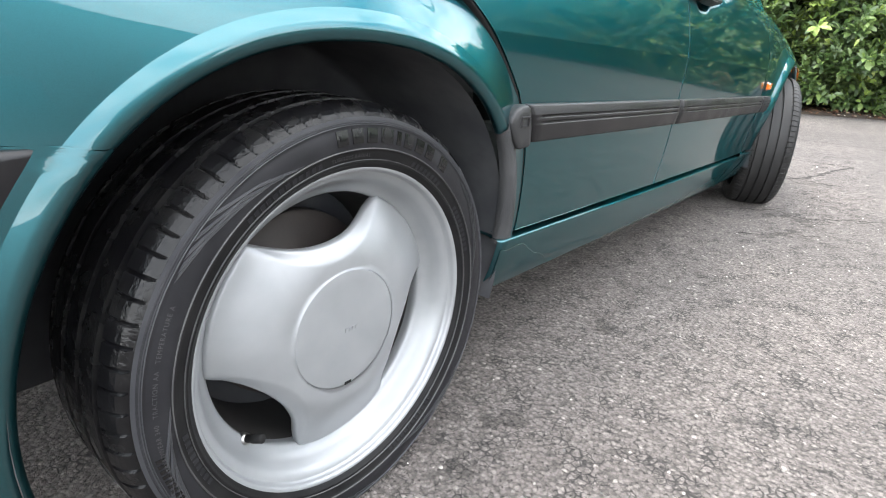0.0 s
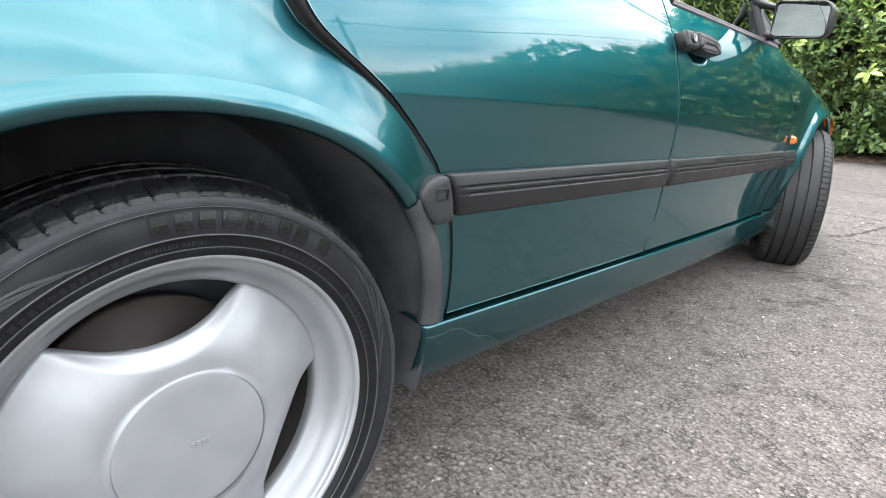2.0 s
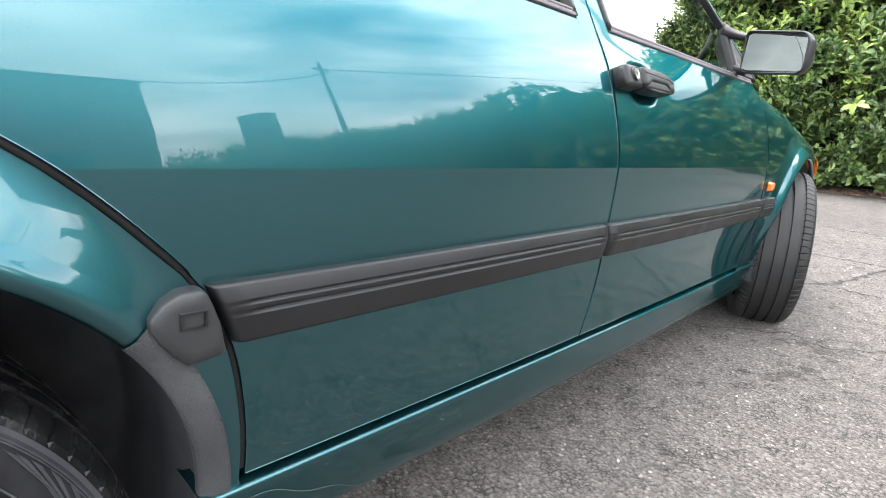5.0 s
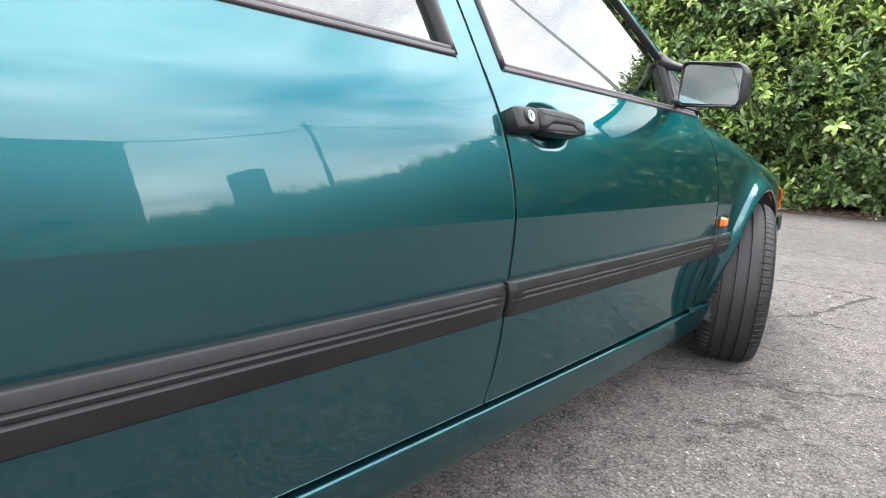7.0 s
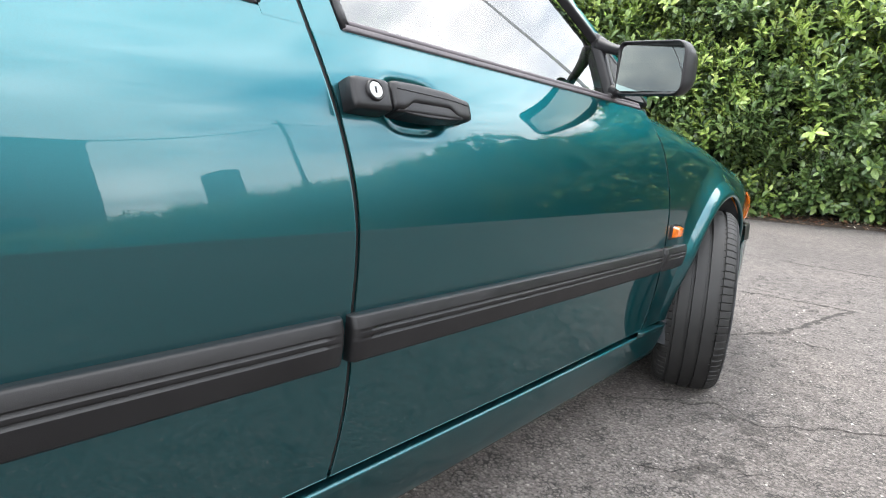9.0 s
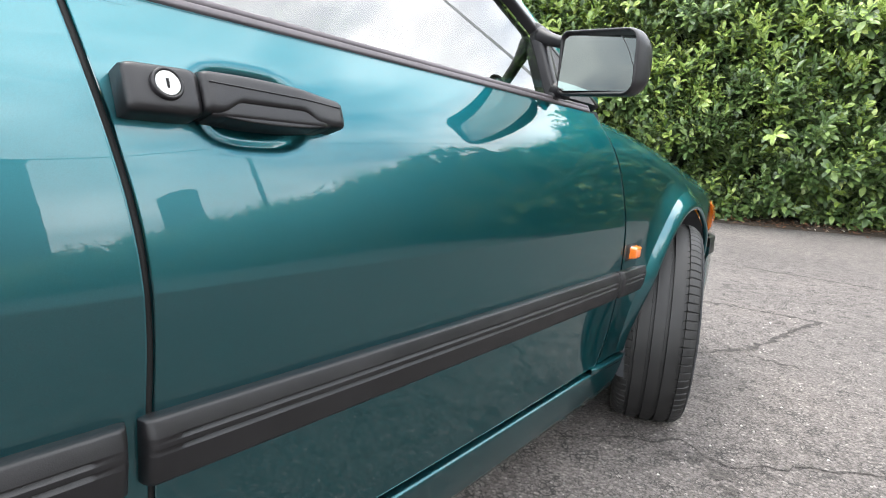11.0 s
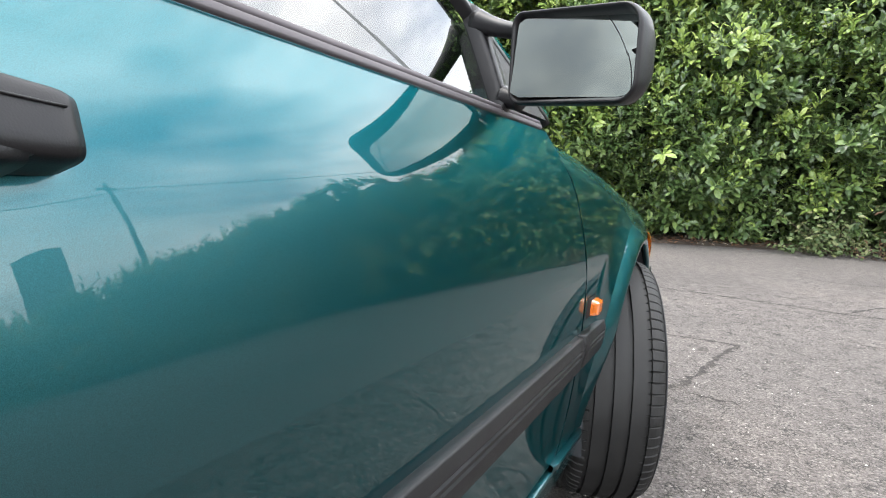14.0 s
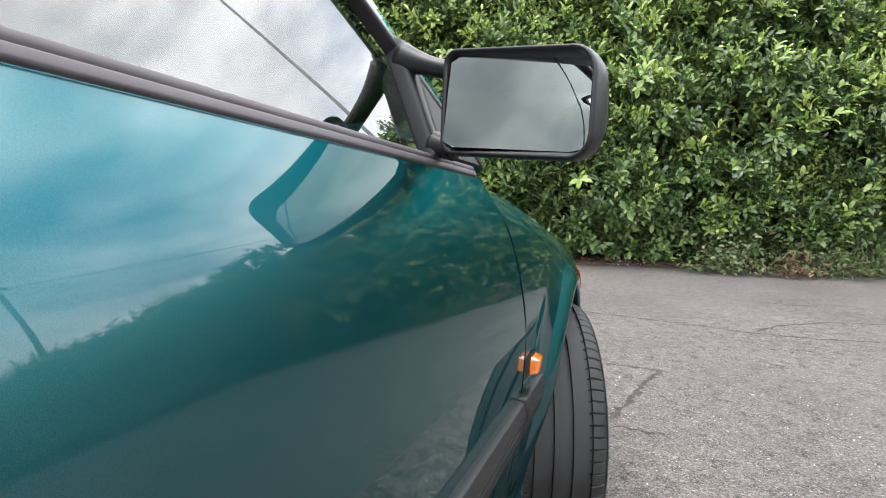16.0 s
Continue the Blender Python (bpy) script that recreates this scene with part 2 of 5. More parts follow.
TREAD = make_tyre("dressed tyre tread rubber", (0.0035, 0.0035, 0.004), (0.010, 0.0098, 0.0098), 0.24, 0.22, 0.0022)
DRY_TREAD = make_tyre("dusty tyre tread rubber", (0.009, 0.0088, 0.0088), (0.019, 0.0185, 0.018), 0.6, 0.35)
OUTER = make_tyre("matt sidewall rubber", (0.0095, 0.0095, 0.011), (0.0165, 0.0165, 0.0185), 0.42, 0.2)
BAND = make_tyre("grey ribbed sidewall band", (0.026, 0.027, 0.031), (0.042, 0.043, 0.047), 0.5, 0.35)
FINE = make_tyre("fine sidewall lettering", (0.03, 0.03, 0.032), (0.05, 0.05, 0.05), 0.45, 0.35)
LETTER = make_tyre("raised sidewall rubber", (0.0035, 0.0035, 0.004), (0.006, 0.006, 0.0065), 0.22, 0.4)
CHROME = material("worn lock metal", (0.32, 0.32, 0.31), 0.34, 1.0)[0]
IRON = make_plastic("dull brake iron", (0.03, 0.026, 0.024), (0.06, 0.05, 0.045), 0.6, 200, 0.3)
MIRROR = material("mirror silver", (0.36, 0.40, 0.385), 0.0, 1.0)[0]
AMBER = material("amber lamp plastic", (0.62, 0.14, 0.008), 0.16)[0]
AMBER.node_tree.nodes["Principled BSDF"].inputs["Transmission Weight"].default_value = 0.25
GLASS = make_glass()
TARMAC = make_tarmac("worn grey tarmac", (1.0, 0.985, 0.975))
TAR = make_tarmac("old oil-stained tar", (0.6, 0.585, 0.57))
FILLING = make_tarmac("dark crack filling", (0.4, 0.385, 0.37))
LAUREL = make_leaf("laurel leaves", [(0.0, (0.034, 0.066, 0.022)), (0.5, (0.075, 0.130, 0.040)), (0.85, (0.135, 0.205, 0.062)), (1.0, (0.21, 0.29, 0.10))], 0.34, 0.2)
YOUNG = make_leaf("young laurel leaves", [(0.0, (0.15, 0.23, 0.06)), (0.6, (0.27, 0.37, 0.095)), (1.0, (0.40, 0.48, 0.16))], 0.27, 0.3)
CONIFER = make_leaf("conifer sprays", [(0.0, (0.05, 0.10, 0.05)), (0.6, (0.13, 0.22, 0.11)), (1.0, (0.22, 0.33, 0.17))], 0.5, 0.2)
CONIFER_TIP = make_leaf("pale conifer tips", [(0.0, (0.22, 0.33, 0.16)), (0.6, (0.34, 0.47, 0.24)), (1.0, (0.45, 0.57, 0.32))], 0.5, 0.25)
BRAMBLE = make_leaf("bramble leaves", [(0.0, (0.05, 0.085, 0.026)), (0.6, (0.095, 0.135, 0.05)), (1.0, (0.18, 0.19, 0.085))], 0.6)
LITTER = make_leaf("dead leaves", [(0.0, (0.06, 0.027, 0.013)), (0.6, (0.15, 0.07, 0.032)), (0.93, (0.22, 0.13, 0.07)), (1.0, (0.5, 0.48, 0.43))], 0.8, 0.05)
TWIG = make_plastic("brown twigs", (0.05, 0.035, 0.022), (0.12, 0.09, 0.06), 0.85, 90, 0.6)
SOIL = make_plastic("dark soil", (0.022, 0.016, 0.011), (0.06, 0.042, 0.028), 0.95, 70, 1.0)
DEEP = make_plastic("painted hedge shade", (0.006, 0.012, 0.004), (0.015, 0.026, 0.008), 0.95, 8, 0.5)
RENDER = make_plastic("brown house brick", (0.10, 0.075, 0.06), (0.17, 0.13, 0.11), 0.9, 40, 0.5)
ROOF = make_plastic("grey roof tiles", (0.08, 0.07, 0.065), (0.15, 0.13, 0.12), 0.9, 20, 0.6)
POLE = make_plastic("weathered pole timber", (0.09, 0.07, 0.05), (0.16, 0.13, 0.1), 0.9, 60, 0.6)
CLOTH = make_plastic("dark seat cloth", (0.02, 0.02, 0.02), (0.035, 0.034, 0.032), 0.9, 500, 0.4)


# ---- mesh helpers ----
def mesh(name, verts, faces, mat, parent=None, label="", smooth=True):
    me = bpy.data.meshes.new(name)
    me.from_pydata([tuple(v) for v in verts], [], faces)
    me.validate()
    if smooth:
        me.polygons.foreach_set("use_smooth", [True] * len(me.polygons))
    me.materials.append(mat)
    ob = new(name, me)
    ob.parent = parent
    if label:
        ob["label"] = label
    return ob


def part(name, bm, mat, parent, label="", smooth=False):
    bmesh.ops.recalc_face_normals(bm, faces=bm.faces)
    me = bpy.data.meshes.new(name)
    bm.to_mesh(me)
    bm.free()
    if smooth:
        me.polygons.foreach_set("use_smooth", [True] * len(me.polygons))
    me.materials.append(mat)
    ob = new(name, me)
    ob.parent = parent
    if label:
        ob["label"] = label
    return ob


def thing(name, label, category, group="", kind="", at=(0, 0, 0)):
    ob = new(name)
    ob.empty_display_size = 0.1
    ob.location = at
    return tagged(ob, label, category, group, kind)


def box(bm, a, b, bevel=0.0, turn=None):
    r = bmesh.ops.create_cube(bm, size=1.0)
    c = [(p + q) / 2 for p, q in zip(a, b)]
    s = [abs(q - p) for p, q in zip(a, b)]
    for v in r["verts"]:
        v.co = Vector((v.co.x * s[0], v.co.y * s[1], v.co.z * s[2]))
    if bevel:
        es = list({e for v in r["verts"] for e in v.link_edges})
        out = bmesh.ops.bevel(bm, geom=es, offset=bevel, segments=2, affect="EDGES", profile=0.5)
        vs = list({v for f in out["faces"] for v in f.verts} | {v for v in r["verts"] if v.is_valid})
    else:
        vs = r["verts"]
    m = Matrix.Translation(c) @ (turn or Matrix.Identity(4))
    for v in vs:
        v.co = m @ v.co


def tube(points, radii, n=8, close=True):
    """Vertices and faces of a tube through points."""
    vs, fs = [], []
    pts = [Vector([float(c) for c in p]) for p in points]
    for i, p in enumerate(pts):
        d = (pts[min(i + 1, len(pts) - 1)] - pts[max(i - 1, 0)]).normalized()
        a = d.cross(Vector((0.13, 0.21, 0.97))).normalized()
        b = d.cross(a)
        r = float(radii[i] if hasattr(radii, "__len__") else radii)
        vs += [p + r * (math.cos(6.2832 * k / n) * a + math.sin(6.2832 * k / n) * b) for k in range(n)]
    for i in range(len(pts) - 1):
        for k in range(n):
            k2 = (k + 1) % n
            fs.append((i * n + k, i * n + k2, (i + 1) * n + k2, (i + 1) * n + k))
    if close:
        fs.append(tuple(range(n))[::-1])
        fs.append(tuple((len(pts) - 1) * n + k for k in range(n)))
    return vs, fs


def spline(xs, ys):
    """A natural cubic spline."""
    xs, ys = np.array(xs, float), np.array(ys, float)
    n = len(xs)
    h = np.diff(xs)
    A, r = np.eye(n), np.zeros(n)
    for i in range(1, n - 1):
        A[i, i - 1:i + 2] = h[i - 1], 2 * (h[i - 1] + h[i]), h[i]
        r[i] = 3 * ((ys[i + 1] - ys[i]) / h[i] - (ys[i] - ys[i - 1]) / h[i - 1])
    c = np.linalg.solve(A, r)
    b = np.diff(ys) / h - h * (2 * c[:-1] + c[1:]) / 3
    d = np.diff(c) / (3 * h)

    def f(x):
        if x <= xs[0]:
            return float(ys[0] + b[0] * (x - xs[0]))
        if x >= xs[-1]:
            u = h[-1]
            return float(ys[-1] + (b[-1] + 2 * c[-2] * u + 3 * d[-1] * u * u) * (x - xs[-1]))
        i = int(np.searchsorted(xs, x) - 1)
        u = x - xs[i]
        return float(ys[i] + b[i] * u + c[i] * u * u + d[i] * u ** 3)
    return f


def step(x, a, b):
    t = min(max((x - a) / (b - a), 0), 1)
    return t * t * (3 - 2 * t)


# ---- the car: surface of its side ----
# x points out of the car's right side, y to its nose; w is the height before the car's slight nose-down rake
RAKE, MID, AXLE = 0.028, -0.846, 2.70
CREASE = 0.691
LOWER = spline([0.10, 0.22, 0.34, 0.45, 0.55, 0.62, 0.66, CREASE], [-0.028, -0.003, 0.0105, 0.0205, 0.0285, 0.0325, 0.0342, 0.0352])
UPPER = spline([CREASE, 0.718, 0.75, 0.79, 0.86, 0.93, 0.98, 1.10, 1.38], [0.0352, 0.0325, 0.0279, 0.0203, 0.0015, -0.030, -0.0535, -0.112, -0.255])
SIDE = spline([0.10, 0.22, 0.34, 0.45, 0.55, 0.62, 0.67, 0.718, 0.75, 0.79, 0.86, 0.93, 0.98, 1.10, 1.38],
              [-0.028, -0.003, 0.0105, 0.0205, 0.0285, 0.0325, 0.0338, 0.0322, 0.0279, 0.0203, 0.0015, -0.030, -0.0535, -0.112, -0.255])


def side_x(y, w):
    x = SIDE(w) - 0.010 * ((y - 1.2) / 1.1) ** 2
    if y > 2.95:
        x -= 0.55 * (y - 2.95) ** 2
    if y < -0.45:
        x -= 0.40 * (y + 0.45) ** 2
    return x


def raked(x, y, w):
    return (x, y, w - RAKE * y)


TOP = spline([2.05, 2.4, 2.7, 3.0, 3.3, 3.55], [0.985, 0.93, 0.875, 0.81, 0.735, 0.67])
ROLL = 0.115


def front_surface(y, s, out=0.0):
    """Wing and bonnet: s goes up the side, round the shoulder and over the bonnet."""
    s0 = TOP(y) - 0.10
    p0 = math.atan((SIDE(s0 - 0.004) - SIDE(s0 + 0.004)) / 0.008)
    p1 = radians(83)
    if s <= s0:
        p, x, w = math.atan((SIDE(s - 0.004) - SIDE(s + 0.004)) / 0.008), side_x(y, s), s
    else:
        p = min(p0 + (s - s0) / ROLL, p1)
        x = side_x(y, s0) - ROLL * (math.cos(p0) - math.cos(p))
        w = s0 + ROLL * (math.sin(p) - math.sin(p0))
        rest = s - s0 - ROLL * (p1 - p0)
        if rest > 0:
            x, w = x - rest * math.sin(p1), w + rest * math.cos(p1) * max(0.0, 1 - rest)
    return raked(x + out * math.cos(p), y, w + out * math.sin(p))


def flat_surface(y, s, out=0.0):
    p = math.atan((SIDE(s - 0.004) - SIDE(s + 0.004)) / 0.008)
    return raked(side_x(y, s) + out * math.cos(p), y, s + out * math.sin(p))


def door_surface(y, s, out=0.0):
    """A door's skin, with its fine swage line."""
    f = LOWER if s < CREASE else UPPER
    p = math.atan((f(s - 0.002) - f(s + 0.002)) / 0.004)
    return raked(f(s) + side_x(y, s) - SIDE(s) + out * math.cos(p), y, s + out * math.sin(p))


def grid_faces(rows, cols, loop=False):
    fs = []
    for i in range(rows - 1):
        for j in range(cols if loop else cols - 1):
            k = (j + 1) % cols
            fs.append((i * cols + j, i * cols + k, (i + 1) * cols + k, (i + 1) * cols + j))
    return fs


def edge_ring(vs, fs, loop, deep, shift, skip=0):
    """Rounds a sheet's edge over and turns it inwards. loop: vertex numbers, shift: outward step in the sheet for each."""
    base = len(vs)
    n = len(loop)
    rings = [(0.35, 0.0008), (0.8, 0.0026), (1.0, 0.006), (1.0, deep)]
    for f, d in rings:
        for i, sh in zip(loop, shift):
            v = vs[i]
            vs.append((v[0] - d, v[1] + f * sh[0], v[2] + f * sh[1]))
    prev = list(loop)
    for r in range(len(rings)):
        cur = [base + r * n + i for i in range(n)]
        for i in range(skip, n):
            k = (i + 1) % n
            fs.append((prev[i], prev[k], cur[k], cur[i]))
        prev = cur


def panel(name, lo, hi, left, right, nw, ny, parent, mat=None, deep=0.022, surface=flat_surface, out=None, label="", both=True, folded_foot=True):
    """A pressed panel between the heights lo and hi and the edge curves left(w) and right(w); its edges are folded inwards."""
    e = 0.002
    ws = [lo, lo + e] + list(np.linspace(lo + e, hi - e, nw)[1:-1]) + [hi - e, hi]
    if lo < CREASE < hi:
        ws = sorted([w for w in ws if abs(w - CREASE) > 0.0045] + [CREASE + d for d in (-0.004, -0.0018, -0.0006, 0.0006, 0.0018, 0.004)])
    us = [0.0, 0.002] + list(np.linspace(0.002, 0.998, ny)[1:-1]) + [0.998, 1.0]
    vs = []
    for w in ws:
        a, b = left(w), right(w)
        for u in us:
            y = a + (b - a) * u
            vs.append(surface(y, w, out(y, w) if out else 0.0))
    R, C = len(ws), len(us)
    fs = grid_faces(R, C)
    loop = [j for j in range(C)] + [i * C + C - 1 for i in range(1, R)] + [(R - 1) * C + j for j in range(C - 2, -1, -1)] + [i * C for i in range(R - 2, 0, -1)]
    s = 0.0009
    shift = []
    for k in loop:
        i, j = divmod(k, C)
        shift.append(((-s if j == 0 else s if j == C - 1 else 0), (-s if i == 0 else s if i == R - 1 else 0)))
    edge_ring(vs, fs, loop, deep, shift, 0 if folded_foot else C - 1)
    return side_pair(name, vs, fs, mat or PAINT, parent, label, both)


def side_pair(name, vs, fs, mat, parent, label="", both=True):
    """A part of the right side, and the same part mirrored for the left one."""
    ob = mesh(name, vs, fs, mat, parent, label)
    if both:
        mesh(name, [(2 * MID - v[0], v[1], v[2]) for v in vs], [f[::-1] for f in fs], mat, parent, label)
    return ob


def curve(points):
    w, y = zip(*points)
    return spline(w, y)


REAR_GAP = curve([(0.33, 0.400), (0.37, 0.403), (0.45, 0.399), (0.51, 0.388), (0.585, 0.354), (0.63, 0.316), (0.672, 0.274), (0.705, 0.234), (0.73, 0.197), (0.755, 0.163), (0.785, 0.143), (0.85, 0.132), (0.94, 0.130)])
MID_GAP = curve([(0.34, 1.110), (0.43, 1.128), (0.50, 1.133), (0.58, 1.132), (0.63, 1.134), (0.69, 1.134), (0.775, 1.127), (0.85, 1.114), (0.93, 1.102), (1.02, 1.088), (1.36, 1.03)])
NOSE_GAP = curve([(0.335, 2.150), (0.40, 2.185), (0.49, 2.205), (0.57, 2.206), (0.64, 2.200), (0.755, 2.182), (0.88, 2.148), (0.945, 2.095)])

car = thing("car", "dark green metallic hatchback car with grey side trim parked on tarmac", "car")

# rear door, front door
panel("rear_door", 0.354, 0.938, lambda w: REAR_GAP(w) + (0.0058 if w > 0.6 else 0.004), lambda w: MID_GAP(w) - 0.0032, 84, 110, car, surface=door_surface)


def cup(y, w):
    d = (abs((y - 1.250) / 0.064) ** 3.2 + abs((w - 0.850) / 0.039) ** 3.2) ** (1 / 3.2)
    return -0.014 * (1 - step(d, 0.60, 0.98))


front_door = panel("front_door", 0.354, 0.934, lambda w: MID_GAP(w) + 0.0032, lambda w: NOSE_GAP(w) - 0.0038, 96, 170, car, out=cup, surface=door_surface)
# painted window pillars above the belt
panel("pillar", 0.928, 1.36, lambda w: 1.042 - 0.17 * (w - 0.938), lambda w: MID_GAP(w) - 0.0032, 60, 6, car, surface=door_surface, out=lambda y, w: 0.0002, folded_foot=False)
panel("pillar", 0.924, 1.36, lambda w: MID_GAP(w) + 0.0032, lambda w: 1.152 - 0.17 * (w - 0.934), 60, 6, car, surface=door_surface, out=lambda y, w: 0.0002, folded_foot=False)
# dark inner sheet behind the door gaps
vs = [flat_surface(y, w, -0.024) for w in np.linspace(0.33, 0.955, 14) for y in np.linspace(0.385, 2.19, 30)]
side_pair("inner_sheet", vs, grid_faces(14, 30), RUBBER, car)
vs = [flat_surface(y - 0.17 * (w - 0.95), w, -0.02) for w in np.linspace(0.94, 1.36, 10) for y in np.linspace(1.05, 1.145, 4)]
side_pair("inner_sheet", vs, grid_faces(10, 4), RUBBER, car)


def seal_strip(name, gap, lo, hi, width, mat):
    """A rubber seal that fills a door gap to a little under the paint."""
    vs, ws = [], np.linspace(lo, hi, 60)
    for w in ws:
        for dy, d in ((-width, -0.010), (-width * 0.9, -0.0016), (width * 0.9, -0.0016), (width, -0.010)):
            vs.append(flat_surface(gap(w) + dy, w, d))
    side_pair(name, vs, grid_faces(len(ws), 4), mat, car)


seal_strip("door_seal", REAR_GAP, 0.60, 0.935, 0.0052, RUBBER)
seal_strip("door_seal", REAR_GAP, 0.362, 0.60, 0.0034, RUBBER)
seal_strip("door_seal", MID_GAP, 0.364, 1.34, 0.0033, RUBBER)
seal_strip("door_seal", NOSE_GAP, 0.364, 0.93, 0.0036, RUBBER)


# ---- wheel arch panels ----
def inside_edge(poly, cy, cw, a):
    """How far the ray from the arch's centre at the angle a runs to the outline."""
    dy, dw, best = math.cos(a), math.sin(a), None
    for (y0, w0), (y1, w1) in zip(poly, poly[1:] + poly[:1]):
        ey, ew = y1 - y0, w1 - w0
        det = dy * ew - dw * ey
        if abs(det) < 1e-9:
            continue
        t = ((y0 - cy) * ew - (w0 - cw) * ey) / det
        u = ((y0 - cy) * dw - (w0 - cw) * dy) / det
        if t > 0 and -1e-6 <= u <= 1 + 1e-6 and (best is None or t > best):
            best = t
    return best or 0.5


def flare(d, high, wide):
    """The arch's raised rim, d metres out from its edge: it starts at a crisp line, stands proud and rolls under."""
    roll = -0.010 * (1 - step(d, -0.006, 0.012))
    return roll + high * (1 - min(max((d / wide - 0.35) / 0.65, 0.0), 1.0) ** 1.25)


SWELL_WIDE = spline([0, 30, 55, 66, 75, 90, 105, 140, 200], [0.05, 0.062, 0.082, 0.10, 0.13, 0.20, 0.25, 0.27, 0.27])


def lip(g):
    """How high the rear arch's rim stands at the angle g: it dies out towards the door."""
    return 0.0050 * step(g, 30, 100)


def swell(a, d, most, narrow=1.0, sink=0.6):
    """The broad bulge of the panel over the wheel: full above it, fading towards the door."""
    g = math.degrees(a)
    wide = SWELL_WIDE(g) * narrow
    full = most * (0.62 * step(g, -5, 55) + 0.38 * step(g, 55, 95))
    if narrow != 1.0:
        full *= 1 - step(g, 148, 187)
    more = 0.026 * step(g, 50, 80) * (1 - step(g, 105, 138)) if narrow == 1.0 else 0.0
    edge = full * (1 - step(0, -0.4 * wide, wide)) - sink * most * step(g, 62, 112)
    return edge + (full + more) * (step(0, -0.4 * wide, wide) - step(d, -0.4 * wide, wide))


def arch_panel(name, cy, cw, radius, poly, a0, a1, n, parent, surface, high, wide, label="", deep=0.016, most=0.0, circle=None, narrow=1.0, sink=0.6):
    corners = [math.atan2(w - cw, y - cy) % (2 * math.pi) for y, w in poly]
    angles = sorted(set(np.linspace(a0, a1, n)) | {c for c in corners if a0 < c < a1} | {a0 + 0.004, a1 - 0.004})
    ds = [0.0, 0.003, 0.007, 0.012, 0.018, wide * 0.62, wide * 0.70, wide * 0.78, wide * 0.86, wide * 0.93, wide - 0.0012, wide - 0.0004, wide, wide + 0.0006, wide + 0.002, wide + 0.010, wide + 0.02]
    m = 44
    vs = []
    circle = circle or radius
    for a in angles:
        r0 = radius(a)
        far = max(inside_edge(poly, cy, cw, a) - r0, 0.004)
        q = min(1.0, max(far - 0.008, 0.004) / (wide + 0.03))
        off = r0 - circle(a)
        head = [max(d * q, off + 0.0001 * i) for i, d in enumerate(ds)]
        far += off
        for d in head + [head[-1] + (far - head[-1]) * (k + 1) / (m + 1) for k in range(m + 1)]:
            r = circle(a) + d
            vs.append(surface(cy + r * math.cos(a), cw + r * math.sin(a), flare(d, lip(math.degrees(a)) if narrow == 1.0 and most else high, wide) + (swell(a, d, most, narrow, sink) if most else 0.0)))
    C = len(ds) + m + 1
    R = len(angles)
    fs = grid_faces(R, C)
    # folded outer edge
    loop = [i * C + C - 1 for i in range(R)]
    base = len(vs)
    for d in (0.003, 0.02):
        vs += [(vs[i][0] - d, vs[i][1], vs[i][2]) for i in loop]
    for q, (p, c) in enumerate(((loop, base), (range(base, base + R), base + R))):
        p = list(p)
        fs += [(p[i], p[i + 1], c + i + 1, c + i) for i in range(R - 1)]
    # inner lip
    base = len(vs)
    for back_step, inward in ((0.004, -0.003), (0.012, -0.002), (deep, 0.004)):
        for i, a in enumerate(angles):
            v = vs[i * C]
            vs.append((v[0] - back_step, v[1] + inward * math.cos(a), v[2] + inward * math.sin(a)))
    p = [i * C for i in range(R)]
    for q in range(3):
        c = [base + q * R + i for i in range(R)]
        fs += [(p[i], p[i + 1], c[i + 1], c[i]) for i in range(R - 1)]
        p = c
    return side_pair(name, vs, fs, PAINT, parent, label)


REAR_ARCH = spline([0, 25, 50, 90, 130, 165, 200], [0.350, 0.367, 0.373, 0.362, 0.375, 0.376, 0.386])


def rear_radius(a):
    return REAR_ARCH(math.degrees(a))


def front_radius(a):
    return 0.352 + 0.010 * math.cos(2 * a)


RC = (0.010, 0.300)
FC = (AXLE, 0.375)
gap_line = [(REAR_GAP(w) - (0.0055 if w > 0.6 else 0.003), w) for w in np.linspace(0.335, 0.93, 26)]
A_SPLIT = math.atan2(0.259, -0.268)
arch_panel("rear_quarter", RC[0], RC[1], lambda a: rear_radius(a) if a < A_SPLIT else max(0.3745, (0.2595 + 0.006 * step(a, A_SPLIT, A_SPLIT + 0.15)) / math.sin(a)), gap_line + [(-0.92, 0.93), (-0.95, 0.60), (-0.95, 0.45), (0.0, 0.45)], radians(5.5), radians(163), 230, car, flat_surface, 0.006, 0.030, most=0.046, circle=rear_radius)
arch_panel("rear_bumper", RC[0], RC[1], rear_radius, [(RC[0] - 0.264, 0.555), (RC[0] - 0.31, 0.564), (-0.93, 0.568), (-0.90, 0.20), (-0.36, 0.20)], A_SPLIT + 0.012, radians(195), 140, car, flat_surface, 0.006, 0.030, most=0.046)

nose_line = [(NOSE_GAP(w) + 0.0048, w) for w in np.linspace(0.356, 0.945, 22)]
HOODLINE = lambda y: TOP(y) - 0.10 + ROLL * 1.10
wing = [(2.40, 0.356)] + nose_line[0:] + [(y, HOODLINE(y)) for y in np.linspace(2.10, 3.05, 12)] + [(3.05, 0.56), (3.04, 0.30)]
arch_panel("front_wing", FC[0], FC[1], front_radius, wing, radians(-6), radians(182.6), 170, car, front_surface, 0.006, 0.050, most=0.040, narrow=0.42, sink=0.0)

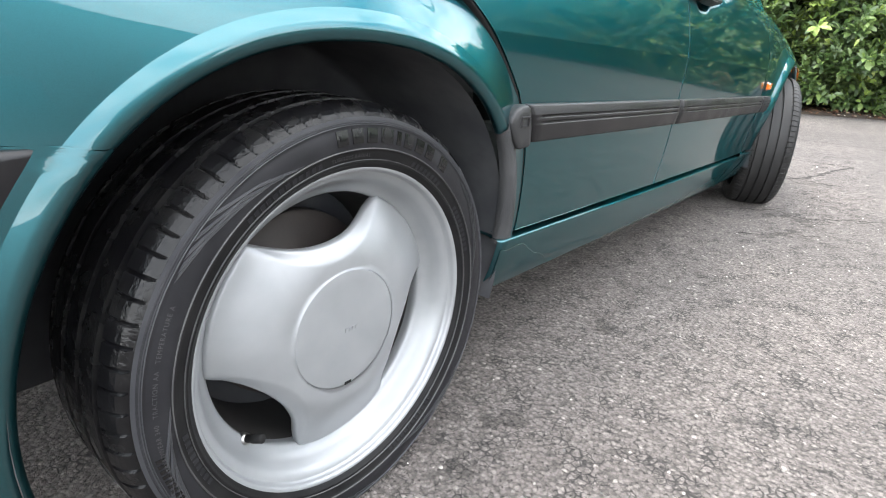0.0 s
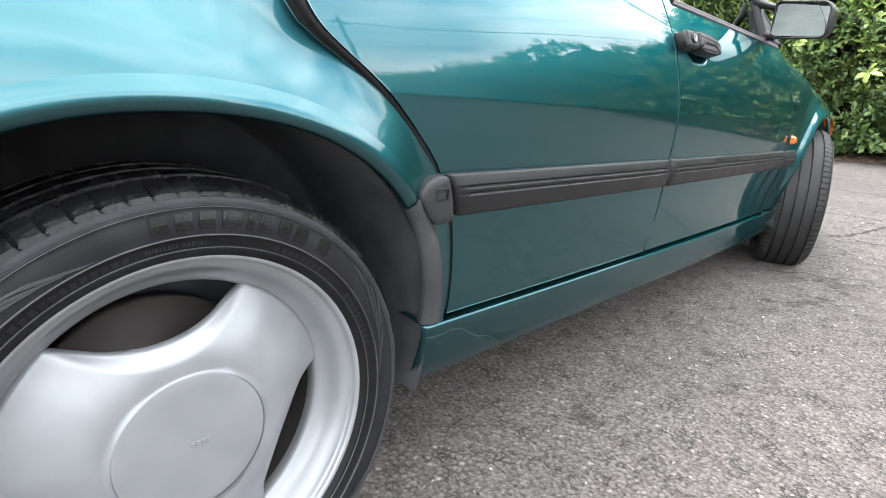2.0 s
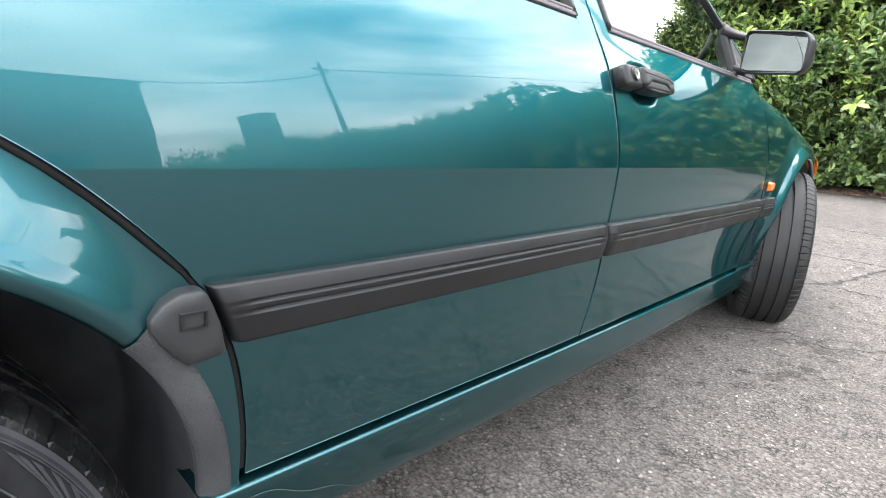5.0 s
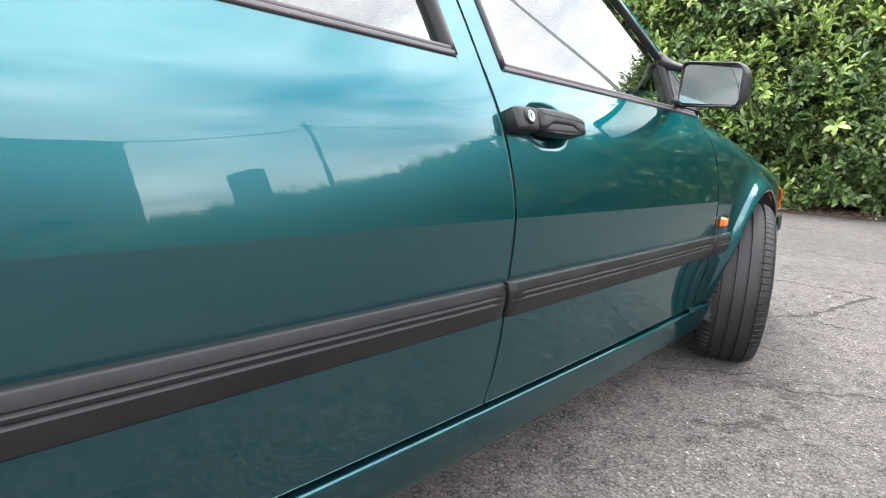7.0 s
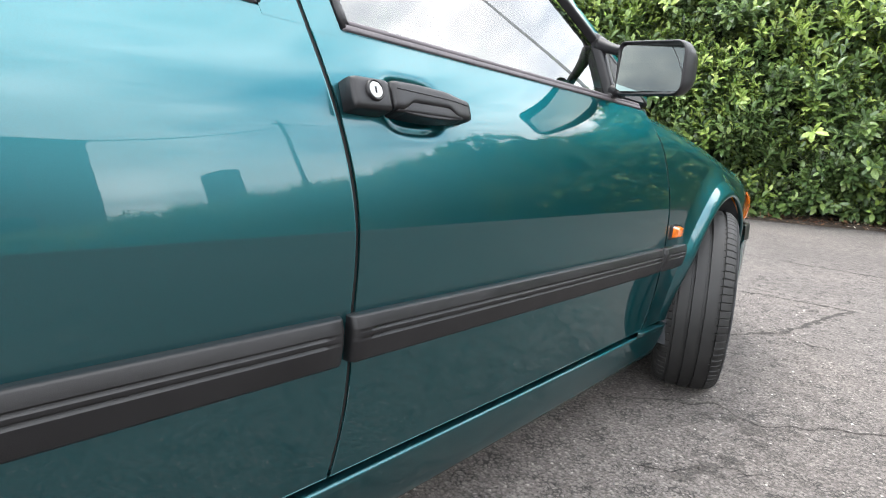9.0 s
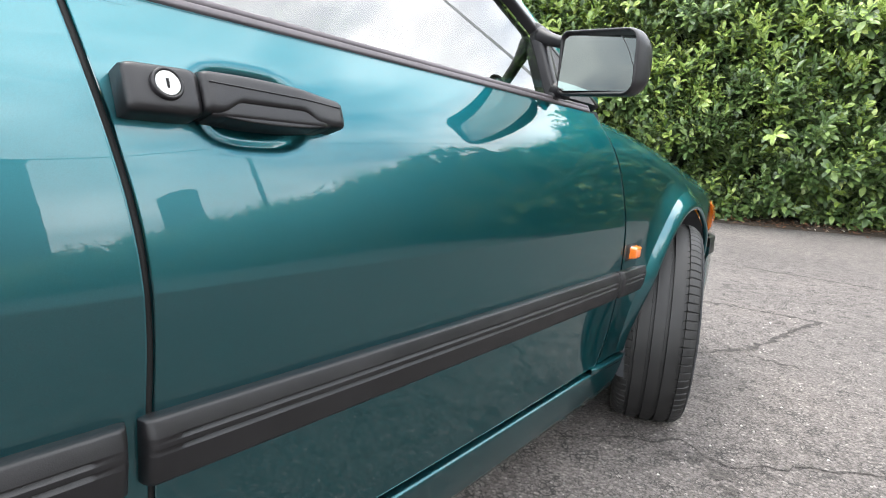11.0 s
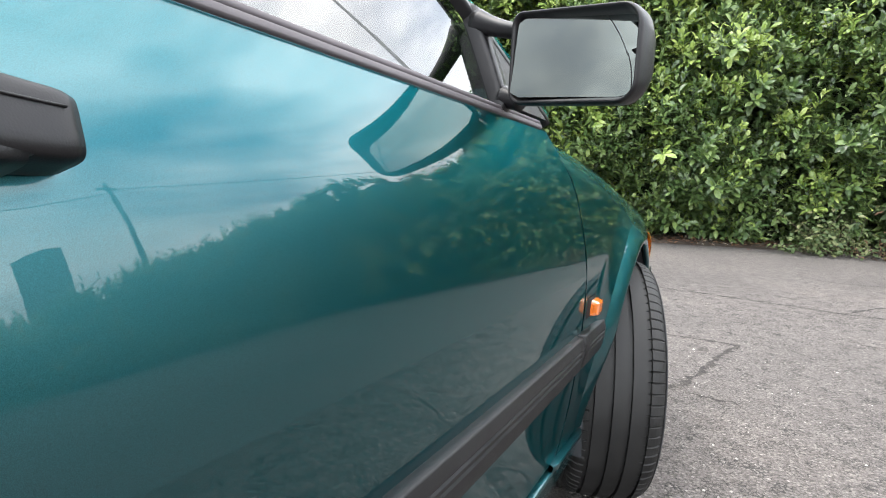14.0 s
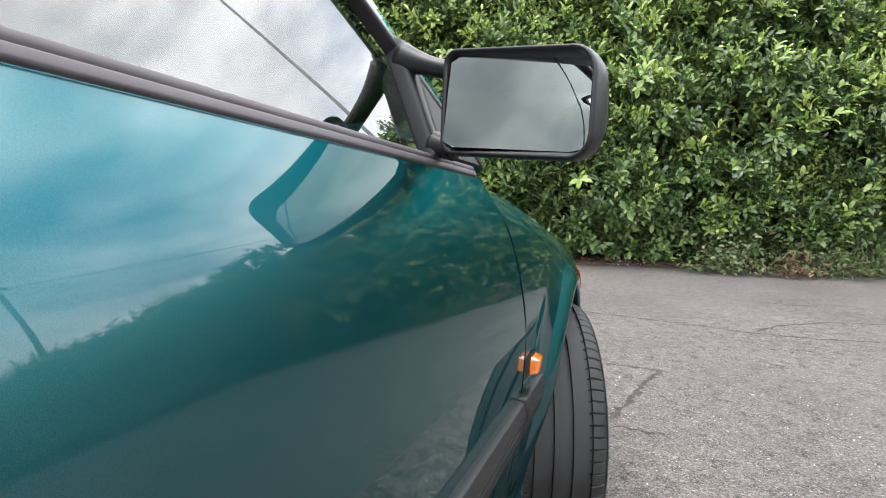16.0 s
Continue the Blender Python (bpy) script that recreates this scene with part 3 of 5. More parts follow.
# stone guard on the foremost part of the rear arch
vs, angles = [], np.linspace(radians(5.5), radians(41), 40)
for a in angles:
    r0 = rear_radius(a)
    for d, o in ((-0.0035, -0.012), (-0.0045, -0.005), (-0.0030, 0.0005), (0.001, 0.0022), (0.008, 0.0024), (0.020, 0.0024), (0.027, 0.0022), (0.0285, -0.001)):
        o += flare(max(d, 0), lip(math.degrees(a)), 0.030) + swell(a, max(d, 0), 0.046)
        vs.append(flat_surface(RC[0] + (r0 + d) * math.cos(a), RC[1] + (r0 + d) * math.sin(a), o))
side_pair("stone_guard", vs, grid_faces(40, 8), GUARD, car, "worn grey textured stone guard")


# ---- sill ----
def sill_section(y):
    top = 0.343
    return [(-0.045, top + 0.006), (-0.010, top + 0.003), (0.0095, top + 0.0003), (0.0128, top - 0.0006), (0.0141, top - 0.0022), (0.0143, top - 0.0045), (0.0130, top - 0.012), (0.0070, 0.305), (0.0, 0.280), (-0.009, 0.256), (-0.018, 0.238), (-0.028, 0.228), (-0.06, 0.222)]


ys = [0.357, 0.360, 0.364] + list(np.linspace(0.38, 2.33, 60)) + [2.348, 2.352, 2.356]
vs = []
for k, y in enumerate(ys):
    inset = -0.010 if k in (0, len(ys) - 1) else -0.003 if k in (1, len(ys) - 2) else 0.0
    for x, w in sill_section(y):
        lean = 0.10 * (0.343 - w) if k >= len(ys) - 4 else 0.0
        vs.append(raked(x + inset - 0.010 * ((y - 1.2) / 1.1) ** 2 + 0.004, y - lean, w))
side_pair("sill", vs, grid_faces(len(ys), 13), PAINT, car, "green painted sill with chips and scuffs")
# matt film of stone chip protection on the sill's rear end
vs = []
for k in range(24):
    y = 0.3575 + 0.26 * k / 23
    hi = 0.325 - 0.004 * math.sin(k * 0.7) - 0.088 * step(y, 0.39, 0.64)
    for q in range(8):
        w = 0.232 + (hi - 0.232) * q / 7
        sec = sill_section(y)
        x = np.interp(w, [s[1] for s in sec[::-1]], [s[0] for s in sec[::-1]])
        vs.append(raked(x + 0.0048 - 0.010 * ((y - 1.2) / 1.1) ** 2, y, w))
FILM = make_plastic("scuffed dull green film", (0.02, 0.05, 0.047), (0.07, 0.11, 0.10), 0.6, 60, 0.6, 0.2)
side_pair("chip_guard", vs, grid_faces(24, 8), PAINT, car, "scuffed protective film")
evs, efs = tube([vs[k * 8 + 7] for k in range(24)], 0.0005, 5)
side_pair("film_edge", evs, efs, FILM, car, "pale dirty edge of the film")
# body joint above the sill's rear end
vs = [flat_surface(y, w, o) for w, o in ((0.350, -0.03), (0.350, -0.004), (0.345, 0.001), (0.338, -0.002), (0.336, -0.03)) for y in np.linspace(0.367, 0.400, 8)]
side_pair("sill_joint", vs, grid_faces(5, 8), PAINT, car)
# short raised flange at the sill's front end
vs = []
for k, y in enumerate(np.linspace(2.125, 2.335, 12)):
    end = 0.4 if k in (0, 11) else 1.0
    w = 0.3475 - 0.045 * (y - 2.125)
    vs += [flat_surface(y, w + dw, 0.004 + o * end) for o, dw in ((-0.02, 0.008), (0.006, 0.008), (0.0085, 0.0068), (0.009, 0.004), (0.0088, -0.004), (0.006, -0.0065), (-0.02, -0.007))]
side_pair("sill_flange", vs, grid_faces(12, 7), PAINT, car)
# underbody
bm = bmesh.new()
box(bm, (2 * MID + 0.06, 0.45, 0.22), (-0.06, 2.3, 0.30), 0.02)
part("floor_pan", bm, LINER, car)
bm = bmesh.new()
box(bm, (2 * MID + 0.30, -0.90, 0.24), (-0.30, 0.46, 0.42), 0.03)
part("rear_floor_pan", bm, LINER, car)


# ---- side trim ----
def trim_bar(name, y0, y1, slant0=0.0, slant1=0.0, groove=(0.028, 0.028), parent=car):
    sec = [(0.0, 0.5225, 0), (0.0115, 0.5225, 0), (0.0145, 0.5235, 0), (0.0165, 0.5262, 0), (0.0169, 0.5275, 0), (0.0203, 0.5520, 0), (0.0204, 0.5535, 0), (0.0204, 0.5542, 0), (0.0200, 0.5553, 1), (0.0200, 0.5588, 1), (0.0202, 0.5598, 0),
           (0.0203, 0.5606, 0), (0.0203, 0.5640, 0), (0.0202, 0.5648, 0), (0.0200, 0.5658, 1), (0.0200, 0.5690, 1), (0.0200, 0.5700, 0), (0.0198, 0.5710, 0), (0.0150, 0.5832, 0), (0.0143, 0.5846, 0), (0.0125, 0.5858, 0), (0.006, 0.5862, 0), (0.0, 0.586, 0)]
    n = max(int((y1 - y0) / 0.03), 6)
    marks = [y0, y0 + 0.0015, y0 + 0.004, y0 + 0.009, y0 + groove[0], y0 + groove[0] + 0.004] + list(np.linspace(y0 + groove[0] + 0.004, y1 - groove[1] - 0.004, n)[1:]) + [y1 - groove[1], y1 - 0.009, y1 - 0.004, y1 - 0.0015, y1]
    vs = []
    for k, y in enumerate(marks):
        e = min(k, len(marks) - 1 - k)
        fade = (0.1, 0.55, 0.85, 1, 1)[e] if e < 5 else 1
        deep = 0.0042 if y0 + groove[0] + 0.002 < y < y1 - groove[1] - 0.002 else 0.0
        for o, w, g in sec:
            t = (0.586 - w) / 0.063
            yy = y + slant0 * t * (1 - (y - y0) / (y1 - y0)) + slant1 * t * (y - y0) / (y1 - y0)
            ww = 0.5545 + (w - 0.5545) * (0.94 + 0.06 * fade)
            vs.append(flat_surface(yy, ww, o * fade - g * deep - 0.001))
    fs = grid_faces(len(marks), len(sec))
    c = len(sec)
    fs.append(tuple(range(c))[::-1])
    fs.append(tuple((len(marks) - 1) * c + i for i in range(c)))
    return side_pair(name, vs, fs, TRIM, parent, "dark grey ribbed plastic trim strip")


trim_bar("side_trim", 0.362, 1.112, 0.024, 0.0)
trim_bar("side_trim", 1.122, 2.172, 0.0, -0.002)
trim_bar("side_trim", 2.180, 2.352, 0.0, -0.012, (0.028, 0.02))


def end_tile():
    outline = [(0.352, 0.586), (0.335, 0.585), (0.320, 0.578), (0.309, 0.566), (0.308, 0.556), (0.315, 0.543), (0.326, 0.528), (0.338, 0.517), (0.347, 0.514), (0.372, 0.517), (0.376, 0.522), (0.371, 0.550), (0.362, 0.575), (0.358, 0.583)]
    cy = sum(p[0] for p in outline) / len(outline)
    cw = sum(p[1] for p in outline) / len(outline)
    vs = []
    rings = [(1.0, 0.0), (1.0, 0.012), (0.975, 0.0165), (0.93, 0.0185), (0.6, 0.019), (0.2, 0.0195)]
    for f, o in rings:
        vs += [flat_surface(cy + (y - cy) * f, cw + (w - cw) * f, o) for y, w in outline]
    fs = grid_faces(len(rings), len(outline), True)
    fs.append(tuple((len(rings) - 1) * len(outline) + i for i in range(len(outline))))
    ob = side_pair("trim_end", vs, fs, TILE, car, "dark grey plastic trim end")
    # jacking mark: a small sunken tab with a raised edge
    vs = []
    for f, o in ((1.0, 0.0190), (0.9, 0.0215), (0.72, 0.0215), (0.66, 0.0185), (0.3, 0.0185)):
        for dy, dw in ((-1, -1), (1, -1), (1, 1), (-1, 1)):
            vs.append(flat_surface(0.345 + dy * 0.013 * f, 0.560 + dw * 0.009 * f, o))
    fs = grid_faces(5, 4, True) + [(16, 17, 18, 19)]
    mesh("tab", vs, fs, BLACK, ob, smooth=False)


end_tile()


# ---- windows ----
def belt_strip(name, y0, y1, w0, end=True):
    sec = [(-0.012, -0.001), (0.002, -0.001), (0.0036, -0.0004), (0.0040, 0.0006), (0.0042, 0.0045), (0.0040, 0.0052), (0.0022, 0.0056), (0.0022, 0.0064), (0.0038, 0.0068), (0.0036, 0.0112), (0.0030, 0.0122), (0.0008, 0.0128), (-0.002, 0.0150), (-0.006, 0.0155), (-0.014, 0.0155)]
    ys = [y0, y0 + 0.003] + list(np.linspace(y0 + 0.006, y1 - 0.006, 40)) + [y1 - 0.003, y1]
    vs = []
    for k, y in enumerate(ys):
        e = 0.35 if k in (0, len(ys) - 1) else 1
        vs += [flat_surface(y, w0 + dw, o * e) for o, dw in sec]
    fs = grid_faces(len(ys), len(sec)) + [tuple(range(len(sec)))[::-1], tuple((len(ys) - 1) * len(sec) + i for i in range(len(sec)))]
    return side_pair(name, vs, fs, STRIP, car, "grey rubber window strip")


belt_strip("belt_strip", 1.156, 2.078, 0.934)
belt_strip("belt_strip", 0.16, 1.040, 0.940)


def frame_bar(name, path, width, proud, mat, inward=-0.02):
    """A moulded bar along a window's edge: path of (y, w)."""
    vs = []
    sec = [(-1, inward), (-1, proud * 0.5), (-0.7, proud), (0.0, proud * 1.0), (0.55, proud), (0.8, proud * 0.2), (1, inward)]
    for i, (y, w) in enumerate(path):
        a, b = path[max(i - 1, 0)], path[min(i + 1, len(path) - 1)]
        d = Vector((b[0] - a[0], b[1] - a[1])).normalized()
        nrm = Vector((-d.y, d.x))
        vs += [flat_surface(y + nrm.x * t * width, w + nrm.y * t * width, o) for t, o in sec]
    fs = grid_faces(len(path), len(sec)) + [tuple(range(len(sec)))[::-1], tuple((len(path) - 1) * len(sec) + i for i in range(len(sec)))]
    return side_pair(name, vs, fs, mat, car)


def line(a, b, n):
    return [(a[0] + (b[0] - a[0]) * k / (n - 1), a[1] + (b[1] - a[1]) * k / (n - 1)) for k in range(n)]


PILLAR = line((2.126, 0.950), (1.551, 1.345), 24)
frame_bar("window_frame", line((1.037, 0.940), (0.974, 1.34), 20), 0.008, 0.004, BLACK)
frame_bar("window_frame", line((1.161, 0.936), (1.092, 1.34), 20), 0.007, 0.004, BLACK)
frame_bar("window_frame", PILLAR, 0.0085, 0.006, BLACK, -0.011)
frame_bar("window_frame", line((1.092, 1.348), (1.52, 1.348), 12), 0.010, 0.004, BLACK)
frame_bar("window_frame", line((0.10, 1.335), (0.974, 1.348), 12), 0.010, 0.004, BLACK)


def window(name, outline, inward, n=14):
    """A curved pane filled row by row between its lower and its upper edge."""
    lo, hi = outline
    vs = []
    for t in np.linspace(0, 1, n):
        for (y0, w0), (y1, w1) in zip(lo, hi):
            vs.append(flat_surface(y0 + (y1 - y0) * t, w0 + (w1 - w0) * t, inward))
    ob = mesh(name, vs, grid_faces(n, len(lo)), GLASS, car, "tinted side window reflecting cloudy sky")
    ob2 = mesh(name, [(2 * MID - v[0], v[1], v[2]) for v in vs], [f[::-1] for f in grid_faces(n, len(lo))], GLASS, car)
    for o in (ob, ob2):
        o.visible_shadow = False


window("window_glass", (line((1.155, 0.950), (2.100, 0.945), 30), line((1.09, 1.35), (1.515, 1.35), 30)), -0.010)
window("window_glass", (line((0.15, 0.955), (1.040, 0.955), 30), line((0.25, 1.345), (0.98, 1.35), 30)), -0.012)


# ---- roof, screens, bonnet, tail ----
def skin(name, rows, mat, label="", both=False, flip=False):
    vs = [v for r in rows for v in r]
    ob = mesh(name, vs, grid_faces(len(rows), len(rows[0])), mat, car, label)
    return ob


def across(y, w, rise, n=15, edge=0.0):
    """A line over the car from its left to its right side at height w."""
    x1 = side_x(y, w) + edge
    x0 = 2 * MID - x1
    return [raked(x0 + (x1 - x0) * k / (n - 1), y, w + rise * math.sin(math.pi * k / (n - 1)) ** 0.8) for k in range(n)]


skin("roof", [across(y, w, 0.035) for y, w in ((1.50, 1.362), (1.40, 1.378), (1.2, 1.392), (0.9, 1.398), (0.5, 1.392), (0.2, 1.375), (0.0, 1.35))], PAINT)
windscreen = skin("windscreen", [across(y, w, 0.035, edge=-0.035) for y, w in ((2.12, 0.985), (1.9, 1.115), (1.7, 1.24), (1.51, 1.36))], GLASS)
rear_screen = skin("rear_screen", [across(y, w, 0.03) for y, w in ((-0.01, 1.348), (-0.3, 1.22), (-0.62, 1.06))], GLASS)
skin("tailgate", [across(y, w, 0.02) for y, w in ((-0.62, 1.055), (-0.80, 1.0), (-0.92, 0.95), (-0.945, 0.80), (-0.95, 0.60))], PAINT)
skin("rear_valance", [across(y, w, 0.0) for y, w in ((-0.95, 0.59), (-0.955, 0.45), (-0.93, 0.25), (-0.85, 0.20))], PAINT)
for glass in (windscreen, rear_screen):
    glass.visible_shadow = False
# rear pillar between the side window and the tail
vs = [flat_surface(y0 + (y1 - y0) * t, 0.932 + (1.352 - 0.932) * t, 0.0) for t in np.linspace(0, 1, 14) for y0, y1 in zip(np.linspace(-0.92, 0.165, 16), np.linspace(-0.02, 0.235, 16))]
side_pair("rear_pillar", vs, grid_faces(14, 16), PAINT, car)
# pillar beside the windscreen
vs = [flat_surface(y + dy, w + dw, o) for y, w in PILLAR for dy, dw, o in ((0.006, 0.004, 0.004), (0.020, 0.016, 0.004), (0.034, 0.026, -0.006), (0.05, 0.034, -0.03))]
side_pair("screen_pillar", vs, grid_faces(len(PILLAR), 4), PAINT, car)

rows = []
for y in np.linspace(2.12, 3.42, 30):
    s = HOODLINE(y) + 0.004
    left_edge, r = [], []
    for k in range(14):
        p = front_surface(y, s + 0.80 * k / 13)
        r.append((max(p[0], MID), p[1], p[2]))
    rows.append([(2 * MID - p[0], p[1], p[2]) for p in r] + r[::-1][1:])
skin("bonnet", rows, PAINT)
# cowl, nose and front bumper
skin("nose", [across(y, w, 0.0, 15) for y, w in ((3.42, 0.735), (3.47, 0.69), (3.49, 0.60))], BLACK)
vs = []
rows = []
for w, o in ((0.60, -0.01), (0.605, 0.004), (0.60, 0.012), (0.545, 0.014), (0.53, 0.008), (0.44, 0.006), (0.36, 0.0), (0.27, -0.012), (0.22, -0.03)):
    r = []
    for k in range(22):
        t = k / 21
        y = 3.052 + 0.46 * math.sin(t * math.pi / 2)
        x = side_x(3.05, 0.52) + 0.008 - (side_x(3.05, 0.52) - MID) * (1 - math.cos(t * math.pi / 2)) ** 1.3
        r.append(raked(x + o * (1 - t), y + o * t, w))
    rows.append(r)
n0 = 4
vs = [p for r in rows[:n0] for p in r]
side_pair("bumper_strip", vs, grid_faces(n0, 22), BLACK, car, "black plastic bumper strip")
vs = [p for r in rows[n0 - 1:] for p in r]
side_pair("front_bumper", vs, grid_faces(len(rows) - n0 + 1, 22), PAINT, car)
# rear bumper strip, its end cut slanting
vs = []
for k in range(24):
    t = k / 23
    for o, w, f in ((0.0, 0.562, 0), (0.010, 0.561, 0.02), (0.014, 0.555, 0.1), (0.0145, 0.495, 0.8), (0.009, 0.482, 0.97), (0.0, 0.480, 1.0)):
        y0 = -0.314 - 0.055 * f
        y = y0 + (-0.93 - y0) * t
        vs.append(flat_surface(y, w, o * (0.15 if k == 0 else 0.8 if k == 1 else 1)))
side_pair("bumper_strip", vs, grid_faces(24, 6), BLACK, car)


def lens(name, y0, y1, w0, w1, proud, surface, n=8):
    vs = []
    for i in range(n):
        for j in range(n):
            u, v = i / (n - 1), j / (n - 1)
            d = min(u, 1 - u, v, 1 - v)
            o = proud * (1 if d > 0.13 else 0.0 if d == 0 else 0.85) + 0.0015 * math.sin(math.pi * u)
            vs.append(surface(y0 + (y1 - y0) * u, w0 + (w1 - w0) * v, o))
    return vs, grid_faces(n, n)


# side repeater with its black seat, front corner lamp
vs, fs = lens("seat", 2.222, 2.286, 0.605, 0.646, 0.004, front_surface)
side_pair("repeater_seat", vs, fs, BLACK, car)
vs, fs = lens("lens", 2.230, 2.284, 0.610, 0.642, 0.017, front_surface)
side_pair("side_repeater", vs, fs, AMBER, car, "amber side repeater lamp")
vs = []
for i in range(10):
    t = i / 9
    y = 3.050 + 0.22 * math.sin(t * math.pi / 2)
    x = side_x(3.05, 0.66) - 0.008 - 0.20 * (1 - math.cos(t * math.pi / 2))
    for j in range(8):
        v = j / 7
        o = 0.020 * math.sin(math.pi * min(max(v, 0.0), 1.0)) ** 0.5
        vs.append(raked(x + o * (1 - t), y + o * t, 0.615 + 0.115 * v))
side_pair("corner_lamp", vs, grid_faces(10, 8), AMBER, car, "amber front corner lamp")

# ---- cabin, as far as the glass lets it show ----
bm = bmesh.new()
box(bm, (2 * MID + 0.12, 1.55, 0.62), (-0.12, 2.10, 0.92), 0.05)
part("dashboard", bm, CLOTH, car)
bm = bmesh.new()
box(bm, (2 * MID + 0.10, 0.55, 0.30), (-0.10, 1.6, 0.50), 0.04)
part("cabin_floor", bm, CLOTH, car)
for x in (-0.45, 2 * MID + 0.45):
    bm = bmesh.new()
    box(bm, (x - 0.24, 0.62, 0.45), (x + 0.24, 1.12, 0.60), 0.05)
    box(bm, (x - 0.23, 0.50, 0.52), (x + 0.23, 0.64, 1.08), 0.05, Matrix.Rotation(radians(14), 4, "X"))
    part("seat", bm, CLOTH, car)


# ---- door handle ----
def handle_block(name, y0, y1, lo, hi, proud, mat, bevel, parent, ny=14, top=None, label="", taper=0.0):
    vs = []
    sec = 22
    for k in range(ny):
        u = k / (ny - 1)
        y = y0 + (y1 - y0) * u
        e = min(u, 1 - u)
        f = 0.93 if e == 0 else 0.985 if k in (1, ny - 2) else 1.0
        a, b = lo(y), hi(y)
        mid, half = (a + b) / 2, (b - a) / 2 * f
        p = proud(y) * (0.9 if e == 0 else 0.975 if k in (1, ny - 2) else 1)
        for q in range(sec):
            t = math.pi * (q / (sec - 1) - 0.5)
            s, c = math.sin(t), math.cos(t)
            s = math.copysign(abs(s) ** 0.33, s)
            c = max(c, 0) ** 0.28
            vs.append(flat_surface(y, mid + half * s, 0.001 + p * c))
    fs = grid_faces(ny, sec) + [tuple(range(sec))[::-1], tuple((ny - 1) * sec + i for i in range(sec))]
    return side_pair(name, vs, fs, mat, parent, label)


handle = handle_block("door_handle", 1.126, 1.1835, lambda y: 0.8305, lambda y: 0.8670, lambda y: 0.026 + 0.05 * (y - 1.112), BLACK, 0.004, car, label="black plastic door handle with lock")
handle_block("grip", 1.185, 1.340, lambda y: 0.8335 + 0.0095 * step(y, 1.198, 1.222) * (1 - step(y, 1.284, 1.306)), lambda y: 0.8670 - 0.05 * (y - 1.2) * step(y, 1.2, 1.345), lambda y: 0.033 - 0.006 * step(y, 1.28, 1.345), BLACK, 0.004, car, 36)
handle_block("grip_scoop", 1.192, 1.318, lambda y: 0.8310, lambda y: 0.8470, lambda y: 0.0300, BLACK, 0.003, car)
handle_block("grip_lip", 1.189, 1.322, lambda y: 0.8285 + 0.006 * abs((y - 1.255) / 0.066) ** 3, lambda y: 0.8340 + 0.003 * abs((y - 1.255) / 0.066) ** 3, lambda y: 0.0285, BLACK, 0.002, car)
vs, fs = tube([flat_surface(y, 0.8560 - 0.03 * (y - 1.2), 0.0343 - 0.006 * step(y, 1.28, 1.345)) for y in np.linspace(1.190, 1.334, 24)], 0.0007, 6)
side_pair("mould_seam", vs, fs, BLACK, car)
vs, fs = [], []
cy, cw = 1.1560, 0.8510
rings = [(0.0108, 0.026), (0.0108, 0.0312), (0.0102, 0.0324), (0.0088, 0.0318), (0.0001, 0.0318)]
for r, o in rings:
    vs += [flat_surface(cy + r * 0.95 * math.cos(a), cw + 0.84 * r * math.sin(a), o) for a in np.linspace(0, 2 * math.pi, 28, endpoint=False)]
ring = [flat_surface(cy + r * 0.95 * math.cos(a), cw + 0.84 * r * math.sin(a), o) for r, o in ((0.0142, 0.0270), (0.0136, 0.0316), (0.0124, 0.0330), (0.0111, 0.0326), (0.0108, 0.0300)) for a in np.linspace(0, 2 * math.pi, 28, endpoint=False)]
mesh("lock_ring", ring, grid_faces(5, 28, True), BLACK, handle)
mesh("key_lock", vs, grid_faces(len(rings), 28, True), CHROME, handle, "bright metal key lock")
vs = [flat_surface(cy + dy, cw + dw, o) for o in (0.031, 0.0323) for dy, dw in ((-0.0009, -0.0034), (0.0009, -0.0034), (0.0012, 0.0034), (-0.0012, 0.0034))]
mesh("key_slot", vs, [(4, 5, 6, 7), (0, 1, 5, 4), (1, 2, 6, 5), (2, 3, 7, 6), (3, 0, 4, 7)], RUBBER, handle, smooth=False)


